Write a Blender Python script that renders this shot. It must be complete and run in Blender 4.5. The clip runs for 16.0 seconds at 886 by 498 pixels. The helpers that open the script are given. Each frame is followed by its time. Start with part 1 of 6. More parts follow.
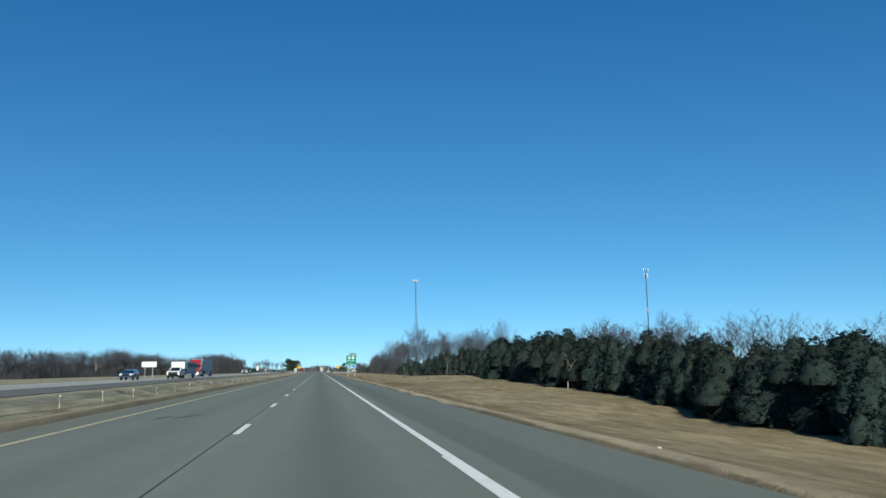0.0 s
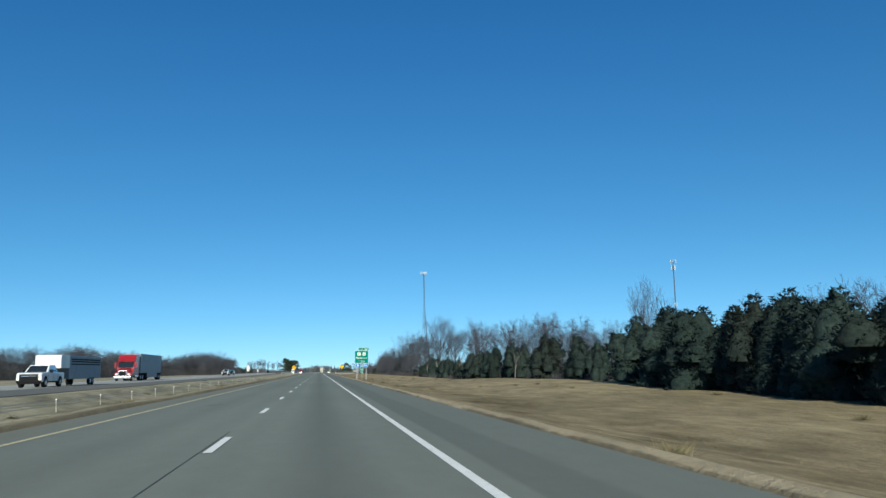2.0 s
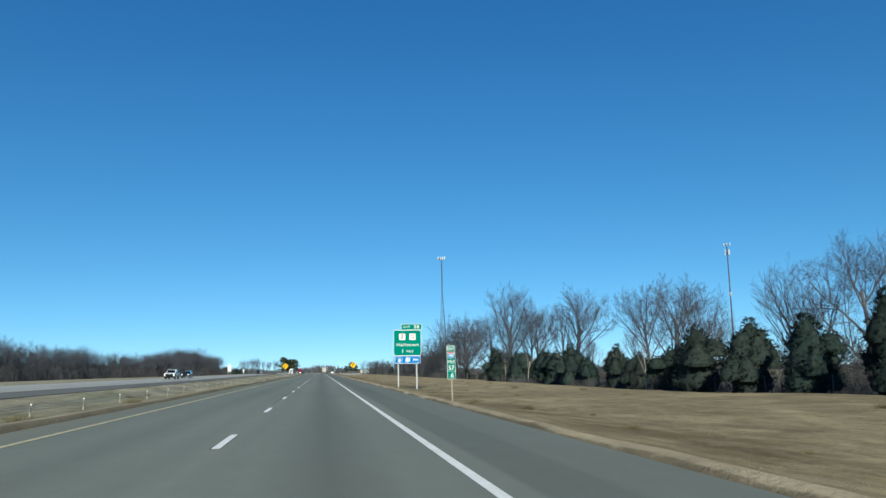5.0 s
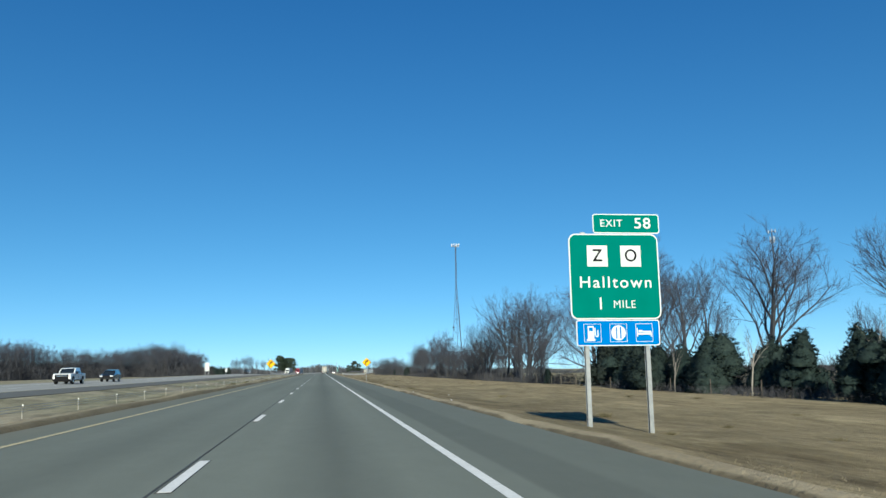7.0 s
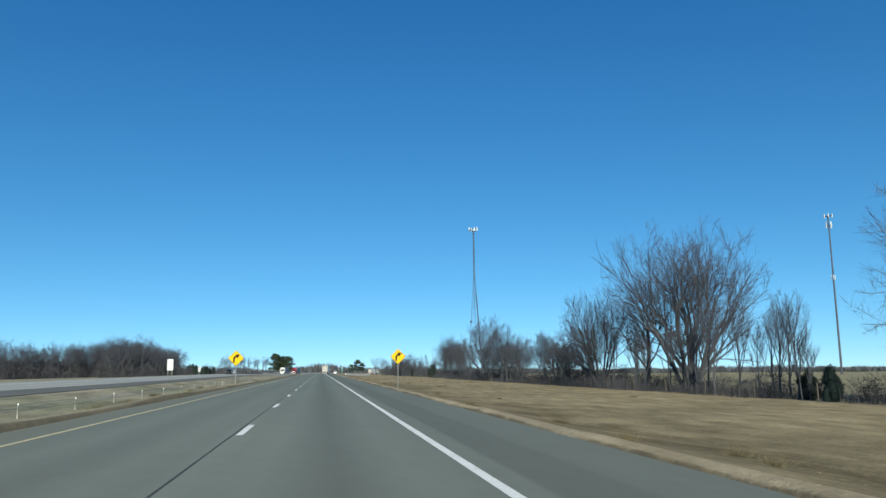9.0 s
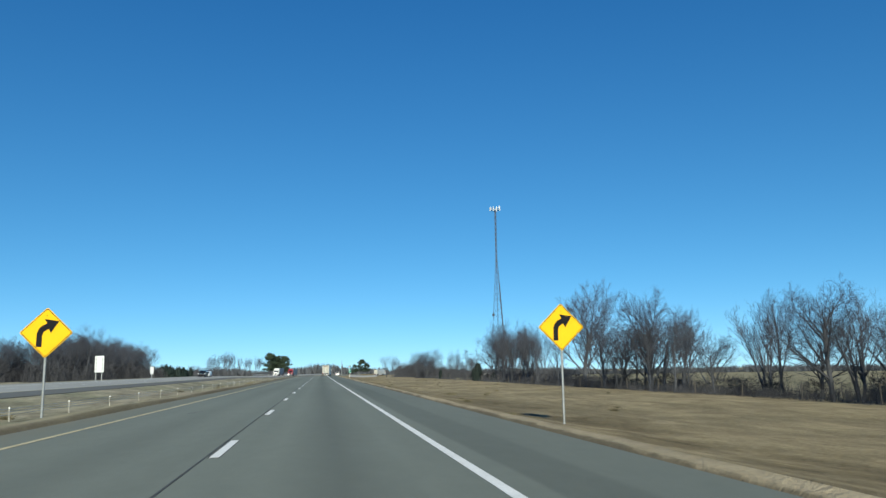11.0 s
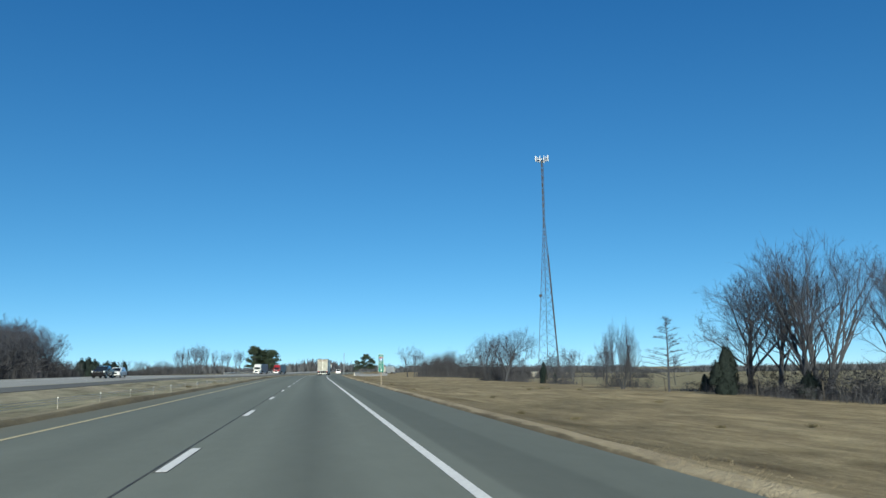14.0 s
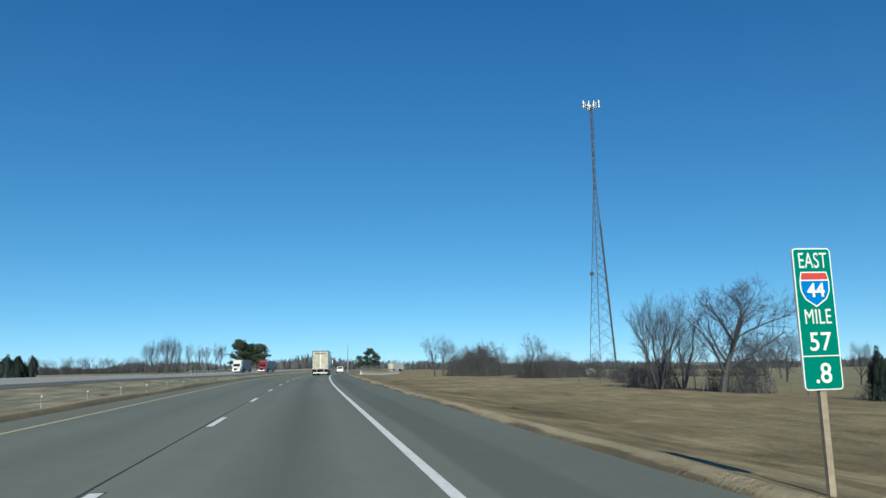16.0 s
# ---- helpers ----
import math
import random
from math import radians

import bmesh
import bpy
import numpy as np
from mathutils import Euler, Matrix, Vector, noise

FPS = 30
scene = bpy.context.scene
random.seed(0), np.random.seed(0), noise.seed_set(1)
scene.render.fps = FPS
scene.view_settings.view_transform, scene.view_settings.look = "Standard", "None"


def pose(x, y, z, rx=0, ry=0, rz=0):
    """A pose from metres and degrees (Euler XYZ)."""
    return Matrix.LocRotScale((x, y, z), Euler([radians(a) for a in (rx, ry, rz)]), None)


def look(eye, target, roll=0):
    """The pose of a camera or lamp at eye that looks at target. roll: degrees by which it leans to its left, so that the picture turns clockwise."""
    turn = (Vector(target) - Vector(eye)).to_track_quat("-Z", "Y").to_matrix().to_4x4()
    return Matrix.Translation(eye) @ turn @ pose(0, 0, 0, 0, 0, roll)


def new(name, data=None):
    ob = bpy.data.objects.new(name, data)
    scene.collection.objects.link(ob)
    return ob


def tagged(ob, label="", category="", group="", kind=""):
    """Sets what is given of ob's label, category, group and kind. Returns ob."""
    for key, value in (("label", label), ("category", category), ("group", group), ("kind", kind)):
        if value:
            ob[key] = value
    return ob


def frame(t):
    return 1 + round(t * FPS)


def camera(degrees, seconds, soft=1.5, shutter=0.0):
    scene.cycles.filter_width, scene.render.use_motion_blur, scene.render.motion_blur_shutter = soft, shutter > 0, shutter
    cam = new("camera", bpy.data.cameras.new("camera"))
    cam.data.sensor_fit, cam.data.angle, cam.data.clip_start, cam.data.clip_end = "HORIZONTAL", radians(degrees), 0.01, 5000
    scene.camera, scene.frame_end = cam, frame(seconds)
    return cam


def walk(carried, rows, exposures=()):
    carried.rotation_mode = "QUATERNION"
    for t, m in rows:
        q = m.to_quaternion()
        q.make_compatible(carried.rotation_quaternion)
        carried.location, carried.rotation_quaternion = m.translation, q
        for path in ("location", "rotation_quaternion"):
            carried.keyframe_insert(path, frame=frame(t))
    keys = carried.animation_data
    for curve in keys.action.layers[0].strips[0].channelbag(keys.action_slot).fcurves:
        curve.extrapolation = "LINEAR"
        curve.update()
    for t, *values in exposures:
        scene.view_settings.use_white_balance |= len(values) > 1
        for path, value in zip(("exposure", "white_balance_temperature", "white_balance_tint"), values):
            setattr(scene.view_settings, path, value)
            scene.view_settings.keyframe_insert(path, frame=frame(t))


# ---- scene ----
cam = camera(59.73, 16.0)
ROWS = [
    (0.0, -0.133, 1.587, 1.294, -9.008, 8.808, 0.780),
    (0.5, -0.121, 17.754, 1.294, -9.026, 8.821, 0.830),
    (1.0, -0.104, 33.904, 1.294, -9.038, 8.832, 0.866),
    (1.5, -0.081, 50.021, 1.294, -9.036, 8.838, 0.873),
    (2.0, -0.048, 66.096, 1.294, -9.016, 8.838, 0.845),
    (2.5, -0.013, 82.149, 1.294, -8.984, 8.834, 0.799),
    (3.0, 0.014, 98.206, 1.294, -8.948, 8.829, 0.760),
    (3.5, 0.026, 114.295, 1.294, -8.915, 8.827, 0.753),
    (4.0, 0.016, 130.437, 1.294, -8.892, 8.831, 0.794),
    (4.5, -0.011, 146.645, 1.294, -8.878, 8.838, 0.865),
    (5.0, -0.047, 162.925, 1.294, -8.873, 8.846, 0.940),
    (5.5, -0.085, 179.285, 1.294, -8.874, 8.852, 0.993),
    (6.0, -0.118, 195.731, 1.294, -8.880, 8.854, 0.996),
    (6.5, -0.138, 212.261, 1.294, -8.889, 8.850, 0.935),
    (7.0, -0.151, 228.826, 1.294, -8.900, 8.844, 0.831),
    (7.5, -0.160, 245.371, 1.294, -8.910, 8.839, 0.719),
    (8.0, -0.170, 261.838, 1.294, -8.918, 8.839, 0.633),
    (8.5, -0.186, 278.186, 1.294, -8.922, 8.848, 0.597),
    (9.0, -0.204, 294.439, 1.294, -8.924, 8.862, 0.608),
    (9.5, -0.221, 310.638, 1.294, -8.925, 8.879, 0.651),
    (10.0, -0.232, 326.824, 1.294, -8.927, 8.894, 0.714),
    (10.5, -0.233, 343.038, 1.294, -8.931, 8.905, 0.784),
    (11.0, -0.219, 359.320, 1.294, -8.939, 8.908, 0.848),
    (11.5, -0.188, 375.712, 1.294, -8.954, 8.899, 0.893),
    (12.0, -0.139, 392.242, 1.294, -8.980, 8.875, 0.907),
    (12.5, -0.095, 408.884, 1.294, -9.040, 8.832, 0.880),
    (13.0, -0.066, 425.590, 1.294, -9.143, 8.771, 0.811),
    (13.5, -0.008, 442.273, 1.294, -9.235, 8.727, 0.732),
    (14.0, 0.120, 458.858, 1.294, -9.267, 8.725, 0.675),
    (14.5, 0.272, 475.362, 1.294, -9.274, 8.732, 0.652),
    (15.0, 0.382, 491.826, 1.294, -9.313, 8.704, 0.669),
    (15.5, 0.403, 508.285, 1.294, -9.423, 8.608, 0.728),
    (16.0, 0.370, 524.744, 1.294, -9.577, 8.472, 0.809),
]
walk(cam, [(t, pose(x, y, z, 90 + pitch, roll, yaw)) for t, x, y, z, yaw, pitch, roll in ROWS],
     exposures=[(0.0, 0.33, 5800, 1), (7.0, 0.41, 5800, 1), (12.5, 0.39, 5800, 1), (16.0, 0.25, 5800, 1)])

# ---- sky and sun: low winter sun behind the traveller ----
SUN_EL, SUN_AZ = radians(27.5), radians(187)
world = bpy.data.worlds.new("winter_sky")
scene.world = world
world.use_nodes = True
wn = world.node_tree.nodes
sky = wn.new("ShaderNodeTexSky")
sky.sky_type, sky.sun_disc = "NISHITA", False
sky.sun_elevation, sky.sun_rotation = SUN_EL, SUN_AZ
sky.altitude, sky.air_density, sky.dust_density, sky.ozone_density = 300, 0.55, 0.0, 4.0
bg = wn["Background"]
bg.inputs["Strength"].default_value = 0.15
even = wn.new("ShaderNodeGamma")
even.inputs["Gamma"].default_value = 0.72
deep, low = wn.new("ShaderNodeHueSaturation"), wn.new("ShaderNodeHueSaturation")
deep.inputs["Saturation"].default_value, deep.inputs["Hue"].default_value = 1.38, 0.502
low.inputs["Saturation"].default_value, low.inputs["Hue"].default_value, low.inputs["Value"].default_value = 1.29, 0.484, 0.95
# the haze low over the horizon is thin: look a little above it
way, lift, unit = wn.new("ShaderNodeTexCoord"), wn.new("ShaderNodeVectorMath"), wn.new("ShaderNodeVectorMath")
lift.inputs[1].default_value = (0, 0, 0.02)
unit.operation = "NORMALIZE"
world.node_tree.links.new(way.outputs["Generated"], lift.inputs[0])
world.node_tree.links.new(lift.outputs[0], unit.inputs[0])
world.node_tree.links.new(unit.outputs[0], sky.inputs["Vector"])
world.node_tree.links.new(sky.outputs["Color"], even.inputs["Color"])
# deeper blue overhead, paler and greener towards the horizon
height, rise, blend = wn.new("ShaderNodeSeparateXYZ"), wn.new("ShaderNodeMapRange"), wn.new("ShaderNodeMix")
rise.inputs["From Min"].default_value, rise.inputs["From Max"].default_value = 0.05, 0.5
blend.data_type = "RGBA"
world.node_tree.links.new(unit.outputs[0], height.inputs[0])
world.node_tree.links.new(height.outputs["Z"], rise.inputs["Value"])
world.node_tree.links.new(rise.outputs["Result"], blend.inputs[0])
for node, k in ((low, 6), (deep, 7)):
    world.node_tree.links.new(even.outputs["Color"], node.inputs["Color"])
    world.node_tree.links.new(node.outputs["Color"], blend.inputs[k])
world.node_tree.links.new(blend.outputs[2], bg.inputs["Color"])
sun = new("sun", bpy.data.lights.new("sun", "SUN"))
sun.data.energy, sun.data.angle, sun.data.color = 5.0, radians(0.5), (1.0, 0.87, 0.66)
sun.matrix_world = look((0, 0, 0), (-math.sin(SUN_AZ) * math.cos(SUN_EL), -math.cos(SUN_AZ) * math.cos(SUN_EL), -math.sin(SUN_EL)))


# ---- materials ----
def mat_base(name, rough=0.8, metal=0.0, spec=0.3):
    m = bpy.data.materials.new(name)
    m.use_nodes = True
    b = m.node_tree.nodes["Principled BSDF"]
    b.inputs["Roughness"].default_value, b.inputs["Metallic"].default_value = rough, metal
    b.inputs["Specular IOR Level"].default_value = spec
    return m, m.node_tree.nodes, m.node_tree.links, b


def noise_node(N, L, scale, detail=4, rough=0.55, coords="Object", stretch=None):
    tc = N.new("ShaderNodeTexCoord")
    nz = N.new("ShaderNodeTexNoise")
    nz.inputs["Scale"].default_value, nz.inputs["Detail"].default_value, nz.inputs["Roughness"].default_value = scale, detail, rough
    if stretch:
        mp = N.new("ShaderNodeMapping")
        mp.inputs["Scale"].default_value = stretch
        L.new(tc.outputs[coords], mp.inputs["Vector"])
        L.new(mp.outputs["Vector"], nz.inputs["Vector"])
    else:
        L.new(tc.outputs[coords], nz.inputs["Vector"])
    return nz


def ramp(N, L, src, stops):
    r = N.new("ShaderNodeValToRGB")
    e = r.color_ramp.elements
    e[0].position, e[0].color = stops[0][0], (*stops[0][1], 1)
    e[1].position, e[1].color = stops[-1][0], (*stops[-1][1], 1)
    for p, c in stops[1:-1]:
        k = e.new(p)
        k.color = (*c, 1)
    L.new(src, r.inputs["Fac"])
    return r


def mixc(N, L, fac, a, b, mode="MIX"):
    m = N.new("ShaderNodeMix")
    m.data_type, m.blend_type = "RGBA", mode
    for sock, val in ((m.inputs[0], fac), (m.inputs[6], a), (m.inputs[7], b)):
        if isinstance(val, (int, float)):
            sock.default_value = val
        elif isinstance(val, tuple):
            sock.default_value = (*val, 1)
        else:
            L.new(val, sock)
    return m.outputs[2]


def bump(N, L, b, height, strength, dist=0.02):
    n = N.new("ShaderNodeBump")
    n.inputs["Strength"].default_value, n.inputs["Distance"].default_value = strength, dist
    L.new(height, n.inputs["Height"])
    L.new(n.outputs["Normal"], b.inputs["Normal"])


def mottled(name, a, c, scale=4.0, rough=0.8, metal=0.0, bumpy=0.0, vary=0.0, spec=0.3):
    """A surface between two colours, mottled at two scales; vary: brightness change from object to object."""
    m, N, L, b = mat_base(name, rough, metal, spec)
    n1, n2 = noise_node(N, L, scale), noise_node(N, L, scale * 9, 3)
    col = mixc(N, L, 0.35, n1.outputs["Fac"], n2.outputs["Fac"])
    r = ramp(N, L, col, [(0.3, a), (0.7, c)])
    out = r.outputs["Color"]
    if vary:
        oi = N.new("ShaderNodeObjectInfo")
        mr = N.new("ShaderNodeMapRange")
        mr.inputs["To Min"].default_value, mr.inputs["To Max"].default_value = 1 - vary, 1 + vary
        L.new(oi.outputs["Random"], mr.inputs["Value"])
        hs = N.new("ShaderNodeHueSaturation")
        L.new(mr.outputs["Result"], hs.inputs["Value"])
        L.new(out, hs.inputs["Color"])
        out = hs.outputs["Color"]
    L.new(out, b.inputs["Base Color"])
    if bumpy:
        bump(N, L, b, n2.outputs["Fac"], bumpy)
    return m


def asphalt(name, a, c, lane=False):
    m, N, L, b = mat_base(name, 0.85, 0, 0.25)
    big = noise_node(N, L, 0.25, 5, 0.6, stretch=(1.6, 0.12, 1))
    fine = noise_node(N, L, 38, 3, 0.7)
    patch = noise_node(N, L, 0.08, 3, 0.5, stretch=(1, 0.5, 1))
    col = mixc(N, L, 0.45, big.outputs["Fac"], patch.outputs["Fac"])
    grain = noise_node(N, L, 2.6, 4, 0.7, stretch=(1, 0.4, 1))
    col = mixc(N, L, 0.3, col, grain.outputs["Fac"])
    col = mixc(N, L, 0.3, col, fine.outputs["Fac"])
    out = ramp(N, L, col, [(0.35, a), (0.64, c)]).outputs["Color"]
    if lane:
        # oil-darkened strip along the middle of each lane and paler wheel paths; offsets from the centreline are stored on the mesh
        at = N.new("ShaderNodeAttribute")
        at.attribute_name = "offset"
        wob = N.new("ShaderNodeMath")
        wob.operation = "MULTIPLY_ADD"
        wob.inputs[1].default_value, wob.inputs[2].default_value = 0.5, -0.25
        L.new(big.outputs["Fac"], wob.inputs[0])
        add = N.new("ShaderNodeMath")
        L.new(at.outputs["Fac"], add.inputs[0])
        L.new(wob.outputs[0], add.inputs[1])
        mr = N.new("ShaderNodeMapRange")
        mr.inputs["From Min"].default_value, mr.inputs["From Max"].default_value = -8.0, 5.0
        L.new(add.outputs[0], mr.inputs["Value"])
        f = lambda u: (u + 8.0) / 13.0
        g = lambda v: (v, v, v)
        stain = ramp(N, L, mr.outputs["Result"], [(f(-7.2), (1.06, 0.96, 0.88)), (f(-6.4), (0.98, 0.94, 0.89)), (f(-5.75), g(0.97)), (f(-4.7), g(1.04)), (f(-3.8), g(0.9)), (f(-2.9), g(1.05)), (f(-2.3), g(1.0)), (f(-1.83), g(1.1)), (f(-1.45), g(1.03)),
                     (f(-0.9), g(1.08)), (f(0.05), g(0.78)), (f(0.95), g(1.05)), (f(1.7), g(1.0)), (f(2.2), g(1.02)), (f(2.28), g(0.77)), (f(3.15), g(0.76)), (f(3.28), g(0.9)), (f(4.5), g(0.92))])
        out = mixc(N, L, 1.0, out, stain.outputs["Color"], "MULTIPLY")
    L.new(out, b.inputs["Base Color"])
    bump(N, L, b, fine.outputs["Fac"], 0.35, 0.008)
    return m


def dormant_grass():
    m, N, L, b = mat_base("dormant_grass", 0.95, 0, 0.1)
    big = noise_node(N, L, 0.05, 4, 0.6)
    mid = noise_node(N, L, 0.55, 6, 0.7, stretch=(1, 0.28, 1))
    fine = noise_node(N, L, 7, 5, 0.75)
    tan = ramp(N, L, mid.outputs["Fac"], [(0.3, (0.186, 0.154, 0.094)), (0.43, (0.259, 0.215, 0.131)), (0.56, (0.331, 0.278, 0.168)), (0.7, (0.425, 0.359, 0.224))]).outputs["Color"]
    green = ramp(N, L, fine.outputs["Fac"], [(0.3, (0.136, 0.116, 0.071)), (0.7, (0.254, 0.214, 0.130))]).outputs["Color"]
    fac = ramp(N, L, big.outputs["Fac"], [(0.42, (0, 0, 0)), (0.62, (0.75, 0.75, 0.75))]).outputs["Color"]
    col = mixc(N, L, fac, tan, green)
    dark = ramp(N, L, fine.outputs["Fac"], [(0.3, (0.72, 0.7, 0.68)), (0.62, (1.1, 1.09, 1.07))]).outputs["Color"]
    col = mixc(N, L, 1.0, col, dark, "MULTIPLY")
    clump = noise_node(N, L, 1.1, 6, 0.68, stretch=(1, 0.35, 1))
    tuft = ramp(N, L, clump.outputs["Fac"], [(0.3, (0.7, 0.68, 0.66)), (0.5, (1.0, 1.0, 1.0)), (0.68, (1.2, 1.19, 1.17))]).outputs["Color"]
    col = mixc(N, L, 1.0, col, tuft, "MULTIPLY")
    # pale grit blown on to the edge of the grass, a darker thatched band behind it, and painted lip shade
    at_ = N.new("ShaderNodeAttribute")
    at_.attribute_name = "offset"
    wob = N.new("ShaderNodeMath")
    wob.operation = "MULTIPLY_ADD"
    wob.inputs[1].default_value, wob.inputs[2].default_value = 0.7, -0.35
    L.new(mid.outputs["Fac"], wob.inputs[0])
    add = N.new("ShaderNodeMath")
    L.new(at_.outputs["Fac"], add.inputs[0])
    L.new(wob.outputs[0], add.inputs[1])
    mr = N.new("ShaderNodeMapRange")
    mr.inputs["From Min"].default_value, mr.inputs["From Max"].default_value = -10.0, 10.0
    L.new(add.outputs[0], mr.inputs["Value"])
    f = lambda u: (u + 10) / 20
    g = lambda v: (v, v, v)
    far = N.new("ShaderNodeMapRange")
    far.inputs["From Min"].default_value, far.inputs["From Max"].default_value = 33.0, 46.0
    L.new(at_.outputs["Fac"], far.inputs["Value"])
    pasture = ramp(N, L, mid.outputs["Fac"], [(0.35, (0.18, 0.16, 0.095)), (0.65, (0.29, 0.262, 0.165))]).outputs["Color"]
    col = mixc(N, L, far.outputs["Result"], col, pasture)
    grit = ramp(N, L, mr.outputs["Result"], [(f(-8.6), g(0)), (f(-8.0), g(0.35)), (f(-7.2), g(0.25)), (f(4.55), g(0.5)), (f(4.9), g(0.5)), (f(5.08), g(0.0))]).outputs["Color"]
    # thatch tone, with the turf lips' shade painted in beside a paler crest
    thatch_lip_shade = ramp(N, L, mr.outputs["Result"], [(f(-9.4), g(1)), (f(-8.9), g(0.72)), (f(-8.3), g(1)), (f(-7.75), g(1)), (f(-7.5), g(0.62)), (f(-6.5), g(0.62)), (f(4.45), g(0.45)), (f(4.6), g(0.5)), (f(4.7), g(1.2)), (f(4.92), g(1.2)), (f(5.1), g(0.5)), (f(5.4), g(0.8)), (f(5.9), g(1.0))]).outputs["Color"]
    med = N.new("ShaderNodeMapRange")
    med.inputs["From Min"].default_value, med.inputs["From Max"].default_value = -6.9, -8.2
    L.new(at_.outputs["Fac"], med.inputs["Value"])
    straw = ramp(N, L, mid.outputs["Fac"], [(0.32, (0.152, 0.140, 0.106)), (0.5, (0.283, 0.264, 0.202)), (0.7, (0.424, 0.396, 0.307))]).outputs["Color"]
    weed = ramp(N, L, big.outputs["Fac"], [(0.35, (0.8, 0.85, 0.72)), (0.65, (1.15, 1.1, 1.05))]).outputs["Color"]
    straw = mixc(N, L, 1.0, straw, weed, "MULTIPLY")
    straw = mixc(N, L, 1.0, straw, dark, "MULTIPLY")
    col = mixc(N, L, med.outputs["Result"], col, straw)
    sand = ramp(N, L, clump.outputs["Fac"], [(0.3, (0.27, 0.228, 0.16)), (0.7, (0.42, 0.36, 0.26))]).outputs["Color"]
    col = mixc(N, L, grit, col, sand)
    col = mixc(N, L, 1.0, col, thatch_lip_shade, "MULTIPLY")
    # damp dark thatch lying in patches along the ditch
    wet = N.new("ShaderNodeMapRange")
    wet.inputs["From Min"].default_value, wet.inputs["From Max"].default_value = 0.0, 25.0
    L.new(at_.outputs["Fac"], wet.inputs["Value"])
    along = ramp(N, L, wet.outputs["Result"], [(0.24, g(0)), (0.36, g(1)), (0.46, g(1)), (0.62, g(0))]).outputs["Color"]
    spots = noise_node(N, L, 0.16, 6, 0.65, stretch=(1.3, 0.8, 1))
    patch = ramp(N, L, spots.outputs["Fac"], [(0.46, g(0)), (0.56, g(0.9))]).outputs["Color"]
    damp = mixc(N, L, 1.0, along, patch, "MULTIPLY")
    col = mixc(N, L, damp, col, mixc(N, L, 1.0, col, (0.6, 0.58, 0.55), "MULTIPLY"))
    L.new(col, b.inputs["Base Color"])
    bump(N, L, b, fine.outputs["Fac"], 0.9, 0.08)
    return m


def painted(name, col, rough=0.35, coat=0.0, metal=0.0, dirt=0.12, spec=0.5):
    m, N, L, b = mat_base(name, rough, metal, spec)
    n1 = noise_node(N, L, 1.3, 5, 0.6)
    d = tuple(c * (1 - dirt * 2.2) for c in col)
    L.new(ramp(N, L, n1.outputs["Fac"], [(0.3, d), (0.6, col)]).outputs["Color"], b.inputs["Base Color"])
    b.inputs["Coat Weight"].default_value = coat
    return m


def worn_paint(name, col, under, cover=0.36):
    m, N, L, b = mat_base(name, 0.7, 0, 0.3)
    n1, n2 = noise_node(N, L, 14, 5, 0.7), noise_node(N, L, 1.2, 3)
    f = mixc(N, L, 0.35, n1.outputs["Fac"], n2.outputs["Fac"])
    L.new(ramp(N, L, f, [(cover - 0.04, under), (cover + 0.03, tuple(0.8 * c for c in col)), (0.62, col)]).outputs["Color"], b.inputs["Base Color"])
    bump(N, L, b, n1.outputs["Fac"], 0.2, 0.004)
    return m


def leafy(name, a, c, vary=0.25, rust=None, thin=0.0, mottle=0.0):
    m, N, L, b = mat_base(name, 0.95, 0, 0.05)
    g = N.new("ShaderNodeNewGeometry")
    oi = N.new("ShaderNodeObjectInfo")
    r = ramp(N, L, g.outputs["Random Per Island"], [(0.0, a), (1.0, c)])
    mr = N.new("ShaderNodeMapRange")
    mr.inputs["To Min"].default_value, mr.inputs["To Max"].default_value = 1 - vary, 1 + vary
    L.new(oi.outputs["Random"], mr.inputs["Value"])
    hs = N.new("ShaderNodeHueSaturation")
    L.new(mr.outputs["Result"], hs.inputs["Value"])
    out = r.outputs["Color"]
    if rust:
        # some of them bronzed by winter
        tr = N.new("ShaderNodeMapRange")
        tr.inputs["From Min"].default_value, tr.inputs["From Max"].default_value, tr.inputs["To Max"].default_value = 0.35, 1.0, 0.3
        wn_ = N.new("ShaderNodeTexWhiteNoise")
        wn_.noise_dimensions = "1D"
        L.new(oi.outputs["Random"], wn_.inputs["W"])
        L.new(wn_.outputs["Value"], tr.inputs["Value"])
        out = mixc(N, L, tr.outputs["Result"], out, rust)
    if mottle:
        nz = noise_node(N, L, mottle, 5, 0.7)
        out = mixc(N, L, 1.0, out, ramp(N, L, nz.outputs["Fac"], [(0.32, (0.6, 0.61, 0.64)), (0.68, (1.28, 1.26, 1.18))]).outputs["Color"], "MULTIPLY")
        bump(N, L, b, nz.outputs["Fac"], 0.6, 0.15)
    L.new(out, hs.inputs["Color"])
    L.new(hs.outputs["Color"], b.inputs["Base Color"])
    if thin:
        # light that comes through the foliage
        tl, mx = N.new("ShaderNodeBsdfTranslucent"), N.new("ShaderNodeMixShader")
        mx.inputs[0].default_value = thin
        L.new(hs.outputs["Color"], tl.inputs["Color"])
        L.new(b.outputs[0], mx.inputs[1])
        L.new(tl.outputs[0], mx.inputs[2])
        L.new(mx.outputs[0], N["Material Output"].inputs["Surface"])
    return m


